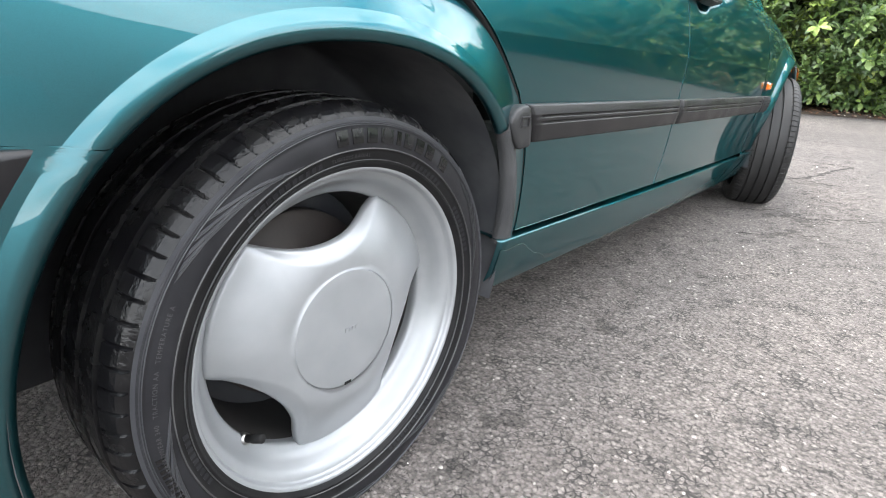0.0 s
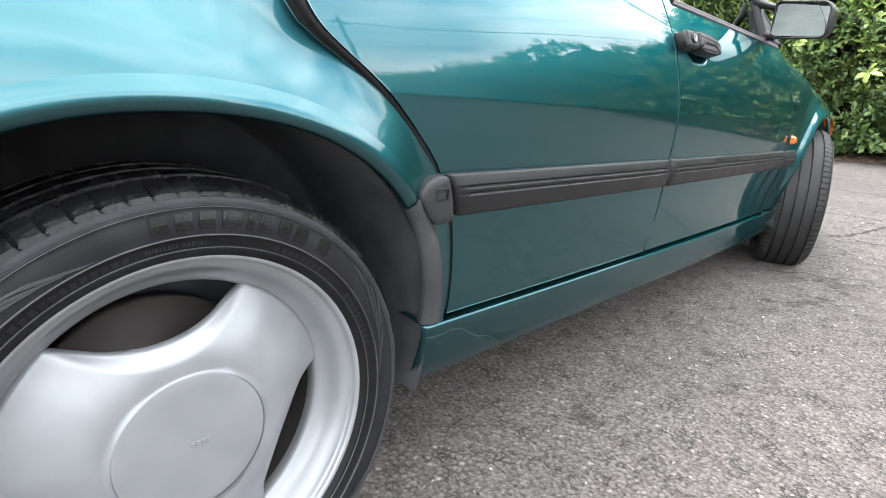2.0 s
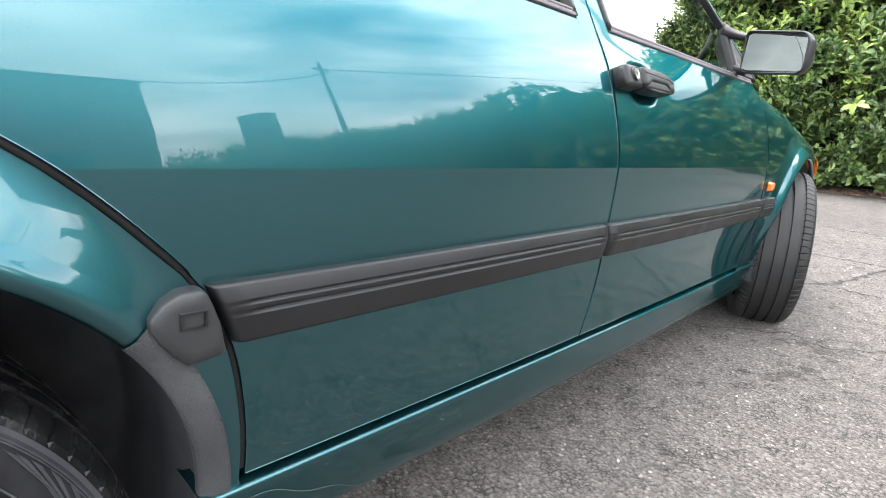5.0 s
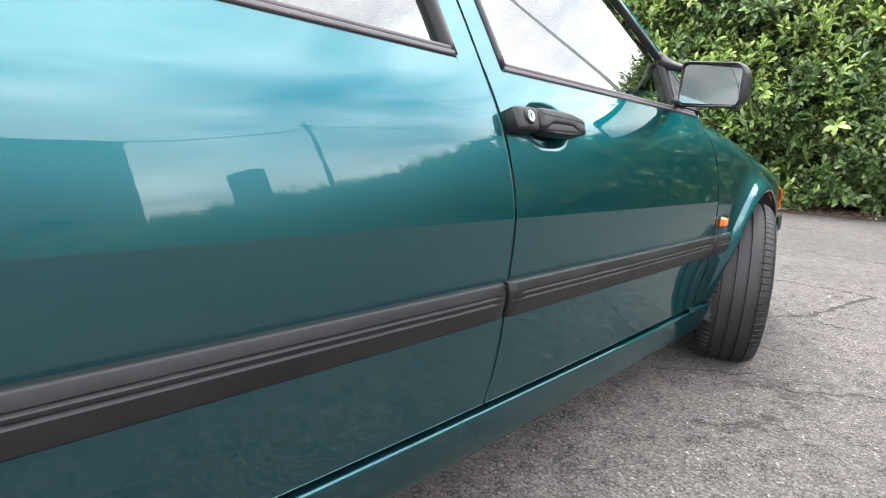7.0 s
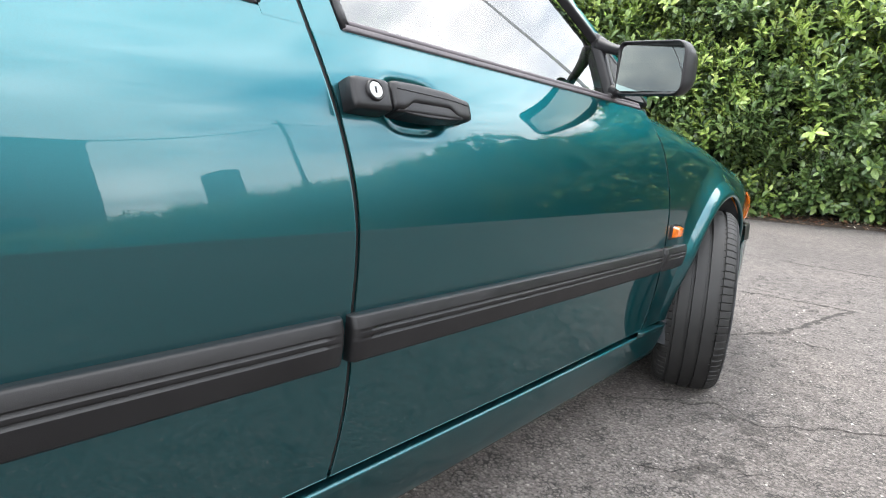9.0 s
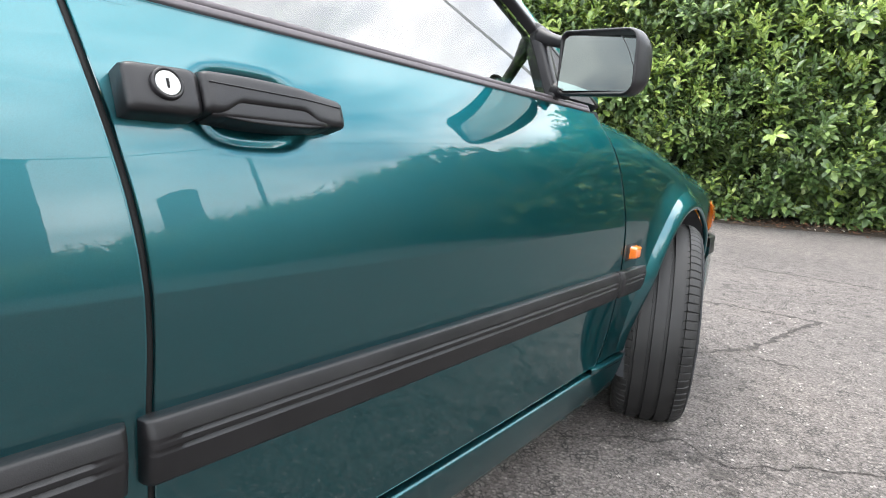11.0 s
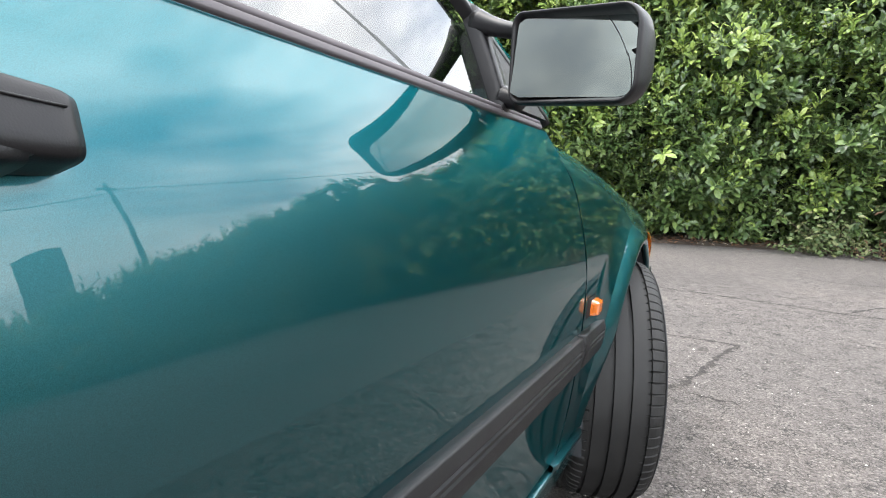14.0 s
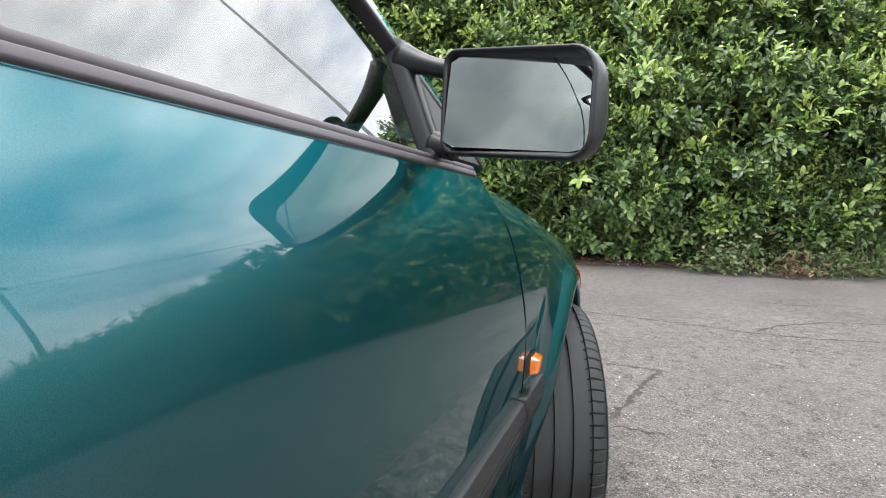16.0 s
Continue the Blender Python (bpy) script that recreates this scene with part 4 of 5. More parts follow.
# ---- door mirror ----
def door_mirror():
    g0, g1 = Vector((-0.008, 1.8965)), Vector((0.138, 1.840))
    u = Vector((*(g1 - g0).normalized(), 0))
    up = Vector((0, 0, 1))
    out = u.cross(up)          # away from the glass, to the front of the car
    if out.y < 0:
        out = -out
    c = Vector((*((g0 + g1) / 2), 0.9425))
    W, Hh = 0.0855, 0.0480

    def loop(w, h, d, r, dx=0.0, dz=0.0, n=7):
        pts = []
        for sx, sz, a0 in ((1, 1, 0), (-1, 1, 90), (-1, -1, 180), (1, -1, 270)):
            rr = r * (1.15 if sx > 0 else 0.85)
            for k in range(n):
                a = radians(a0 + 90 * k / (n - 1))
                px, pz = sx * (w - rr) + rr * math.cos(a), sz * (h - rr) + rr * math.sin(a)
                pz += px * (-0.10 if pz > 0 else -0.045)
                pts.append(c + u * (px + dx) + up * (pz + dz) + out * d)
        return pts

    shell = [(W - 0.004, Hh - 0.003, 0.034, 0.014), (W - 0.001, Hh - 0.001, 0.004, 0.016), (W + 0.001, Hh + 0.001, -0.004, 0.017), (W + 0.003, Hh + 0.0035, -0.0075, 0.018), (W + 0.0048, Hh + 0.0055, -0.0065, 0.02), (W + 0.0056, Hh + 0.0068, -0.001, 0.022),
             (W + 0.0056, Hh + 0.0070, 0.008, 0.023), (W + 0.0040, Hh + 0.006, 0.022, 0.025), (W - 0.002, Hh + 0.002, 0.038, 0.03), (W - 0.014, Hh - 0.006, 0.052, 0.03), (W - 0.045, Hh - 0.024, 0.060, 0.016), (0.01, 0.006, 0.063, 0.003)]
    vs = []
    for w, h, d, r in shell:
        vs += loop(w, h, d, r)
    n = 28
    fs = grid_faces(len(shell), n, True) + [tuple((len(shell) - 1) * n + i for i in range(n))]
    ob = mesh("door_mirror", vs, fs, BLACK, car, "black plastic door mirror")
    # glass in two fields, the outer one bent outwards; the joint between them is curved
    def place(t, v, bend, lift=0.0):
        px = t * (W - 0.002)
        rad = 0.022 if px > 0 else 0.013
        corner = max(0.0, abs(px) - (W - rad))
        cut = rad - math.sqrt(max(rad * rad - corner * corner, 0))
        pz = v * (Hh - 0.002 - cut)
        bow = 0.0006 * ((px / W) ** 2 + 0.4 * (pz / Hh) ** 2) + bend * max(0.0, t - split(v)) ** 2
        skew = px * (-0.10 if pz > 0 else -0.045)
        return c + u * px + up * (pz + skew) + out * (0.0045 - lift + bow + 0.13 * px + 0.11 * pz)

    def split(v):
        return 0.9 - 0.48 * ((v + 1) / 2) ** 2.2

    def glass(name, a, b, bend):
        vs = []
        for i in range(13):
            for j in range(13):
                v = -1 + j / 6
                vs.append(place(a(v) + (b(v) - a(v)) * i / 12, v, bend))
        return mesh(name, vs, grid_faces(13, 13), MIRROR, ob, "mirror glass")

    glass("mirror_glass", lambda v: -1.0, lambda v: split(v) - 0.006, 0.0)
    glass("mirror_glass", lambda v: split(v) + 0.006, lambda v: 1.0, 0.001)
    vs, fs = tube([place(split(v), v, 0.0, 0.0002) for v in np.linspace(-0.98, 0.98, 16)], 0.0006, 5)
    mesh("divider", vs, fs, BLACK, ob)
    # foot on the door's corner and the two arms
    inner = c - u * (W + 0.006)
    hi_end, lo_end = inner + up * 0.044 + out * 0.022, inner - up * 0.044 + out * 0.020
    p0 = Vector(flat_surface(1.946, 1.064, 0.004))
    p1 = Vector(flat_surface(1.929, 0.957, 0.006))

    def arm(a, b, ra, rb, lift):
        pts = [a + (b - a) * t + up * lift * math.sin(math.pi * t) for t in (k / 12 for k in range(13))]
        rad = [rb + (ra - rb) * (1 - t) ** 2.6 for t in np.linspace(0, 1, 13)]
        vs, fs = tube(pts, rad, 14)
        mesh("arm", vs, fs, BLACK, ob)

    arm(p0, hi_end, 0.018, 0.0105, -0.002)
    arm(p1, lo_end, 0.016, 0.0125, 0.0)
    # the foot: a flat rounded post that stands along the window's corner
    vs = []
    for t in np.linspace(0, 1, 16):
        w = 0.938 + (1.092 - 0.938) * t
        ya, yb = 1.912 + 0.026 * t, 1.936 + 0.044 * t - 0.012 * step(t, 0.75, 1.0)
        end = 0.35 if t in (0.0, 1.0) else 1.0
        for f, o in ((0, -0.012), (0, 0.003), (0.05, 0.008), (0.16, 0.0112), (0.5, 0.0122), (0.84, 0.0112), (0.95, 0.008), (1, 0.003), (1, -0.012)):
            vs.append(flat_surface(ya + (yb - ya) * f, w, o * end if o > 0 else o))
    mesh("foot", vs, grid_faces(16, 9) + [tuple(range(9))[::-1], tuple(15 * 9 + i for i in range(9))], BLACK, ob)
    sail = [(1.925, 0.950), (2.112, 0.950), (1.985, 1.052), (1.945, 1.075)]
    vs = [flat_surface(y, w, o) for o in (-0.015, 0.005) for y, w in sail]
    mesh("sail_plate", vs, [(4, 5, 6, 7), (0, 1, 5, 4), (1, 2, 6, 5), (2, 3, 7, 6), (3, 0, 4, 7)], TRIM, ob, smooth=False)
    return ob


door_mirror()


# ---- wheels ----
def lathe(profile, n, phase=0.0):
    vs = []
    for x, r in profile:
        vs += [(x, r * math.cos(2 * math.pi * k / n + phase), r * math.sin(2 * math.pi * k / n + phase)) for k in range(n)]
    return vs, grid_faces(len(profile), n, True)


TYRE_SIDE = spline([0.218, 0.226, 0.236, 0.248, 0.262, 0.275, 0.286, 0.294, 0.300, 0.3035], [0.010, 0.0180, 0.0222, 0.0255, 0.0265, 0.0240, 0.0195, 0.0125, 0.0025, -0.0095])
TYRE_MID = -0.075
OPENINGS = (96.5, 216.5, 336.5)


def opening_edge(a):
    """Where the wheel's face ends towards the rim: close to the hub in the three windows, at the rim elsewhere."""
    best = 0.1835
    for o in OPENINGS:
        d = (math.degrees(a) - o + 180) % 360 - 180
        if abs(d) < 34:
            t = radians(d)
            best = min(best, 0.298 * math.cos(t) - math.sqrt(max(0.177 ** 2 - (0.298 * math.sin(t)) ** 2, 0.0)))
    return best


def bent_text(words, size, radius, centre, parent, mat, spread=1.0):
    """Raised lettering along an arc of the sidewall."""
    data = bpy.data.curves.new("lettering", "FONT")
    data.body, data.size, data.align_x = words, size, "CENTER"
    data.space_character = spread
    ob = new("lettering", data)
    bpy.context.view_layer.update()
    me = ob.evaluated_get(bpy.context.evaluated_depsgraph_get()).to_mesh()
    vs, fs = [], [tuple(p.vertices) for p in me.polygons]
    for v in me.vertices:
        r = radius + v.co.y
        a = radians(centre) - v.co.x / radius
        vs.append((TYRE_SIDE(r) + 0.0009, r * math.cos(a), r * math.sin(a)))
    bpy.data.objects.remove(ob)
    return mesh("lettering", vs, fs, mat, parent, "raised sidewall lettering", smooth=False)


def block_on_side(r0, r1, a0, a1, raise_, lean=0.0):
    """A raised block on the sidewall between two radii and two angles in degrees."""
    vs, fs = [], []
    n = max(2, int(abs(a1 - a0) / 1.2) + 2)
    for o in (0.0, raise_):
        for r in (r0, (r0 + r1) / 2, r1):
            for k in range(n):
                a = radians(a0 + (a1 - a0) * k / (n - 1)) + lean * (r - r0)
                vs.append((TYRE_SIDE(r) + o - 0.0002, r * math.cos(a), r * math.sin(a)))
    b = 3 * n
    for i in range(2):
        for k in range(n - 1):
            fs.append((b + i * n + k, b + i * n + k + 1, b + (i + 1) * n + k + 1, b + (i + 1) * n + k))
    rim = list(range(n)) + [i * n + n - 1 for i in (1, 2)] + [2 * n + k for k in range(n - 2, -1, -1)] + [n]
    for i, j in zip(rim, rim[1:] + rim[:1]):
        fs.append((i, j, b + j, b + i))
    return vs, fs


def join(blocks):
    vs, fs = [], []
    for v, f in blocks:
        k = len(vs)
        vs += v
        fs += [tuple(i + k for i in q) for q in f]
    return vs, fs


def make_wheel():
    n = 168
    # face, with its edge rolled back into the three windows
    prof = [0.0868, 0.088, 0.092, 0.10, 0.108, 0.115]
    steps = 24
    vs = []
    angles = [2 * math.pi * k / n for k in range(n)]

    def face_x(r, a):
        near = min(abs((math.degrees(a) - o + 180) % 360 - 180) for o in (36.5, 156.5, 276.5))
        dome = 0.004 - 0.033 * step(r, 0.10, 0.205)
        return dome - 0.005 * step(near, 14, 34) * step(r, 0.088, 0.16)

    def bevel(inside, rim_r):
        t = min(max(1 - inside / 0.017, 0.0), 1.0)
        return 0.0065 * t ** 1.4 * (1 - step(rim_r, 0.165, 0.182))

    for q in range(steps + 1):
        for a in angles:
            rim_r = opening_edge(a)
            r = 0.0860 + (rim_r - 0.0860) * (q / steps) ** 0.75
            vs.append((face_x(r, a) - bevel(rim_r - r, rim_r), r * math.cos(a), r * math.sin(a)))
    for back_, dr in ((0.0012, 0.0018), (0.0035, 0.0034), (0.0070, 0.0042), (0.0110, 0.0040), (0.0135, 0.0020), (0.0145, -0.004)):
        for a in angles:
            r0 = opening_edge(a)
            r = r0 + dr
            vs.append((face_x(r0, a) - bevel(0.0, r0) - back_, r * math.cos(a), r * math.sin(a)))
    fs = grid_faces(steps + 1 + 6, n, True)
    # centre under the cap
    k = len(vs)
    vs += [(-0.004, 0.0860 * math.cos(a), 0.0860 * math.sin(a)) for a in angles]
    fs += [(i, (i + 1) % n, k + (i + 1) % n, k + i) for i in range(n)]
    wheel = mesh("wheel", vs, fs, ALLOY, None, "silver three-spoke alloy wheel")
    # rim: lip, step and barrel
    prof = [(-0.050, 0.1830), (-0.042, 0.1822), (-0.036, 0.1828), (-0.0325, 0.1850), (-0.0295, 0.190), (-0.0245, 0.196), (-0.0165, 0.2005), (-0.006, 0.2050), (-0.0005, 0.2085), (0.0020, 0.2120), (0.0036, 0.2145), (0.0044, 0.2165), (0.0050, 0.2178), (0.0110, 0.2186),
            (0.0142, 0.2196), (0.0160, 0.2215), (0.0166, 0.2245), (0.0158, 0.2275), (0.0140, 0.2295), (0.0100, 0.2302), (0.002, 0.2295), (-0.008, 0.224)]
    vs, fs = lathe(prof, 144)
    mesh("rim", vs, fs, ALLOY, wheel)
    # barrel: the shade deep behind the spokes is put into its dark colour
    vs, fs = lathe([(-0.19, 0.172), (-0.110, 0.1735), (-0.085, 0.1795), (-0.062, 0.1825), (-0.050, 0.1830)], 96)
    mesh("barrel", vs, fs, BARREL_SHADE, wheel, "inner rim barrel with painted depth shade")
    # cap with its fine joint, notch and a small badge
    prof = [(-0.006, 0.0857), (0.0034, 0.0856), (0.0040, 0.0852), (0.0043, 0.0842), (0.0047, 0.070), (0.0051, 0.050), (0.0054, 0.025), (0.0055, 0.0005)]
    vs, fs = lathe(prof, 96)
    cap = mesh("hub_cap", vs, fs, ALLOY, wheel, "round silver hub cap")
    bm = bmesh.new()
    for k in range(4):
        box(bm, (0.0050, 0.004 + 0.0058 * k - 0.0085, -0.0032), (0.0066, 0.004 + 0.0058 * k - 0.0039, 0.0032), 0.0006)
    badge = part("badge", bm, ALLOY, wheel, "small raised badge of plain bars")
    bm = bmesh.new()
    box(bm, (-0.002, -0.006, -0.0862), (0.0052, 0.006, -0.0815), 0.001, None)
    part("notch", bm, RUBBER, wheel)
    # valve
    a = radians(220)
    p = Vector((-0.040, 0.188 * math.cos(a), 0.188 * math.sin(a)))
    q = Vector((-0.006, 0.172 * math.cos(a), 0.170 * math.sin(a)))
    vs, fs = tube([p, p + (q - p) * 0.55, p + (q - p) * 0.56, p + (q - p) * 0.97, q], [0.0055, 0.0050, 0.0062, 0.0062, 0.005], 12)
    valve = mesh("valve", vs, fs, RUBBER, wheel, "black rubber valve with cap")
    vs, fs = tube([p + (q - p) * 0.12, p + (q - p) * 0.30], [0.0085, 0.0072], 14)
    mesh("collar", vs, fs, CHROME, valve, "silver metal collar")
    # brake and hub behind the windows
    vs, fs = lathe([(-0.105, 0.02), (-0.090, 0.06), (-0.088, 0.085), (-0.110, 0.088), (-0.110, 0.140), (-0.130, 0.141), (-0.131, 0.02)], 64)
    mesh("brake_disc", vs, fs, IRON, wheel, "dull iron brake disc")
    vs, fs = lathe([(-0.14, 0.01), (-0.145, 0.172)], 48)
    mesh("dust_shield", vs, fs, LINER, wheel)

    # tyre: outer sidewall, ribbed tread, inner sidewall
    m = 720
    side = [(TYRE_SIDE(r), r) for r in (0.2215, 0.223, 0.225, 0.2270, 0.229)]
    side += [(TYRE_SIDE(0.2305) + 0.0012, 0.2305), (TYRE_SIDE(0.232) + 0.0012, 0.232), (TYRE_SIDE(0.2332), 0.2332)]
    side += [(TYRE_SIDE(r), r) for r in (0.238, 0.243)]
    side += [(TYRE_SIDE(0.2475), 0.2475), (TYRE_SIDE(0.2482) + 0.0010, 0.2482), (TYRE_SIDE(0.2492) + 0.0010, 0.2492), (TYRE_SIDE(0.25), 0.25)]
    side += [(TYRE_SIDE(r), r) for r in (0.257, 0.264, 0.272, 0.279)]
    side += [(TYRE_SIDE(0.2805) + 0.0012, 0.2805), (TYRE_SIDE(0.2822) + 0.0012, 0.2822), (TYRE_SIDE(0.2835), 0.2835)]
    shoulder = [(0.0180, 0.2870), (0.0145, 0.2915), (0.0095, 0.2955), (0.0035, 0.2988), (-0.0035, 0.3010)]
    tread = []
    for x, r in ((0.0125, 0.3027), (0.0115, 0.2962), (0.0040, 0.2962), (0.0030, 0.3037), (-0.0265, 0.3048), (-0.0275, 0.2970), (-0.0350, 0.2970), (-0.0360, 0.3051), (-0.0480, 0.3054), (-0.0530, 0.3054),
                 (-0.0650, 0.3051), (-0.0660, 0.2970), (-0.0735, 0.2970), (-0.0745, 0.3048), (-0.1040, 0.3037), (-0.1050, 0.2962), (-0.1125, 0.2962), (-0.1135, 0.3027)):
        tread.append((x - 0.0245, r))
    mirror = [(2 * TYRE_MID - x, r) for x, r in shoulder[::-1]] + [(2 * TYRE_MID - x, r) for x, r in side[::-1]]
    cut = next(i for i, p in enumerate(side) if p[1] > 0.2495)
    vs, fs = lathe(side[:cut + 1], 240)
    tyre = mesh("tyre", vs, fs, TYRE, wheel, "black low-profile tyre")
    vs, fs = lathe(side[cut:], 240)
    mesh("outer_sidewall", vs, fs, OUTER, wheel)
    ribs = []
    for r in np.linspace(0.2788, 0.2862, 9):
        ribs += [(TYRE_SIDE(r) + 0.0007, r), (TYRE_SIDE(r + 0.0004) + 0.0013, r + 0.0004)]
    vs, fs = lathe(ribs, 240)
    mesh("sidewall_band", vs, fs, BAND, wheel, "grey ribbed band round the sidewall")
    prof = [side[-1]] + shoulder + tread + mirror
    vs = []
    for j, (x, r) in enumerate(prof):
        for k in range(m):
            kk = k % 9
            dr = 0.0
            outer = 2 <= j <= 7 or len(prof) - len(mirror) - 1 <= j <= len(prof) - len(mirror) + 4
            if outer and kk == 0:
                dr = -0.0030
            a = 2 * math.pi * k / m + (0.35 if kk == 0 else 0) * math.pi / m
            vs.append((x, (r + dr) * math.cos(a), (r + dr) * math.sin(a)))
    mesh("tread", vs, grid_faces(len(prof), m, True), TREAD, wheel, "ribbed tread with grooves and sipes", smooth=False)
    # large raised brand bars, fan-shaped ornaments, small bars and plain words
    bars = []
    widths = (3.6, 3.6, 3.6, 4.6, 1.6, 3.6, 3.6, 3.6, 3.6)
    a = 97.0
    for k, wd in enumerate(widths):
        extra = 2.6 if k == 8 else 0
        a -= extra
        bars.append(block_on_side(0.2560, 0.2735, a, a - wd, 0.0014))
        bars.append(block_on_side(0.2615, 0.2685, a - 0.9, a - wd + 0.9, 0.0022))
        a -= wd + 1.5
    count = len(bars)
    for base in (108, 2, 288, 238, 176):
        for k in range(5):
            bars.append(block_on_side(0.2512 + 0.0022 * k, 0.2772 - 0.0010 * k, base + 4.4 * k, base + 4.4 * k + 2.3, 0.0010, lean=16 + 2.5 * k))
            bars.append(block_on_side(0.2515 + 0.0022 * k, 0.2768 - 0.0010 * k, base + 4.4 * k + 2.3, base + 4.4 * k + 2.65, 0.0018, lean=16 + 2.5 * k))
    for k, (vs, fs) in enumerate(bars):
        mesh("relief_bar", vs, fs, LETTER if k < count else BAND if (k - count) % 2 == 0 else FINE, wheel, smooth=False)
    for r, wide, mat in ((0.2487, 0.0011, FINE), (0.2345, 0.0006, FINE), (0.2775, 0.0006, BAND)):
        vs, fs = lathe([(TYRE_SIDE(r - wide), r - wide), (TYRE_SIDE(r) + 0.0018, r - wide * 0.4), (TYRE_SIDE(r) + 0.0018, r + wide * 0.4), (TYRE_SIDE(r + wide), r + wide)], 240)
        mesh("sidewall_ridge", vs, fs, mat, wheel)
    bent_text("TUBELESS RADIAL", 0.0062, 0.2385, 92, wheel, FINE, 1.25)
    bent_text("TREADWEAR 340   TRACTION AA   TEMPERATURE A", 0.0066, 0.2640, 172, wheel, FINE, 1.2)
    bars = [block_on_side(0.2365, 0.2430, c - k * 2.2, c - k * 2.2 - 1.4, 0.0007) for c, q in ((128, 12), (66, 8), (36, 10), (312, 12), (205, 9)) for k in range(q)]
    vs, fs = join(bars)
    mesh("size_mark", vs, fs, OUTER, wheel, "small raised marks as plain bars", smooth=False)["kind"] = "stuff"
    bars = [block_on_side(0.266, 0.274, 188 + k * 1.6, 188 + k * 1.6 + 0.9, 0.0008) for k in range(14)]
    vs, fs = join(bars)
    mesh("wear_mark", vs, fs, LETTER, wheel, smooth=False)["kind"] = "stuff"
    return wheel


wheel = make_wheel()


def copy_wheel(m, dry=False):
    w = copy_thing(wheel, m)
    w.parent = car
    if dry:
        for o in w.children:
            if o.name.startswith("tread"):
                o.material_slots[0].link = "OBJECT"
                o.material_slots[0].material = DRY_TREAD
    return w


wheel.parent = car
wheel.matrix_basis = pose(0.0, 0.0, 0.290)
STEER = 20
copy_wheel(pose(0.040, AXLE, 0.290) @ Matrix.Rotation(radians(STEER), 4, "Z") @ Matrix.Rotation(radians(37), 4, "X"), True)
flip = Matrix.Rotation(math.pi, 4, "Z")
copy_wheel(pose(2 * MID, 0.0, 0.290) @ flip)
copy_wheel(pose(2 * MID - 0.040, AXLE, 0.290) @ Matrix.Rotation(radians(STEER), 4, "Z") @ flip)


def arch_liner(cy, cw, r, first):
    vs = []
    xs = (first, -0.03, -0.08, -0.16, -0.25, -0.30)
    angles = np.linspace(radians(-12), radians(196), 50)
    for x in xs:
        for a in angles:
            rr = r(a) + 0.006
            vs.append(raked(side_x(cy, 0.5) + x, cy + rr * math.cos(a), cw + rr * math.sin(a)))
    fs = grid_faces(len(xs), 50)
    fs.append(tuple((len(xs) - 1) * 50 + i for i in range(50)))
    side_pair("arch_liner", vs, fs, LINER, car)


arch_liner(RC[0], RC[1], rear_radius, -0.012)
arch_liner(FC[0], FC[1], front_radius, 0.004)


# ---- ground ----
vs, fs = [], []
edges = [-300, -80, -30, -12, -6, -3, -1, 0, 1, 2, 3, 4.5, 6, 8, 12, 20, 40, 80, 300]
for y in edges:
    vs += [(x, y, 0.0) for x in edges]
ground = tagged(mesh("ground", vs, grid_faces(len(edges), len(edges)), TARMAC), "worn grey tarmac yard with cracks and light chips", "ground", kind="structure")


def crack(points, width, seed):
    """A ragged filled crack along points on the ground."""
    rnd = random.Random(seed)
    pts = []
    for (x0, y0), (x1, y1) in zip(points, points[1:]):
        n = max(2, int(math.hypot(x1 - x0, y1 - y0) / 0.025))
        for k in range(n):
            t = k / n
            pts.append((x0 + (x1 - x0) * t + rnd.uniform(-0.013, 0.013), y0 + (y1 - y0) * t + rnd.uniform(-0.013, 0.013)))
    vs = []
    for i, (x, y) in enumerate(pts):
        a, b = pts[max(i - 1, 0)], pts[min(i + 1, len(pts) - 1)]
        d = Vector((b[0] - a[0], b[1] - a[1]))
        d = d.normalized() if d.length > 0 else Vector((1, 0))
        w = width * rnd.uniform(0.12, 0.75) * min(1.0, 0.2 + i / 6, 0.2 + (len(pts) - 1 - i) / 6)
        vs += [(x - d.y * w, y + d.x * w, 0.0015), (x, y, 0.0028), (x + d.y * w, y - d.x * w, 0.0015)]
    return mesh("crack", vs, grid_faces(len(pts), 3), FILLING, ground, "dark ragged crack in the tarmac")


crack([(-0.35, 4.24), (-0.06, 4.28), (0.11, 4.30), (0.30, 4.30), (0.22, 4.05), (0.17, 3.80), (0.115, 3.55), (0.02, 3.42), (-0.06, 3.30)], 0.026, 1)
crack([(0.11, 3.47), (0.29, 3.46), (0.34, 3.40)], 0.02, 2)
crack([(-0.6, 5.66), (-0.23, 5.61), (0.43, 5.59), (0.88, 5.53), (1.26, 5.58), (1.67, 5.71), (2.6, 5.8), (4.0, 6.2)], 0.022, 3)
crack([(0.88, 5.53), (1.1, 5.9), (1.55, 6.3), (2.4, 6.6)], 0.016, 4)
crack([(0.80, 4.76), (0.90, 4.72), (1.0, 4.75)], 0.03, 5)
crack([(0.85, 6.9), (1.5, 7.0), (2.0, 7.3)], 0.014, 6)


crack([(-0.14, 2.30), (0.0, 2.42), (0.14, 2.53), (0.27, 2.47), (0.38, 2.58), (0.525, 2.69), (0.72, 2.76)], 0.009, 7)
crack([(0.10, 1.98), (0.20, 2.08), (0.26, 2.15), (0.40, 2.20)], 0.006, 8)


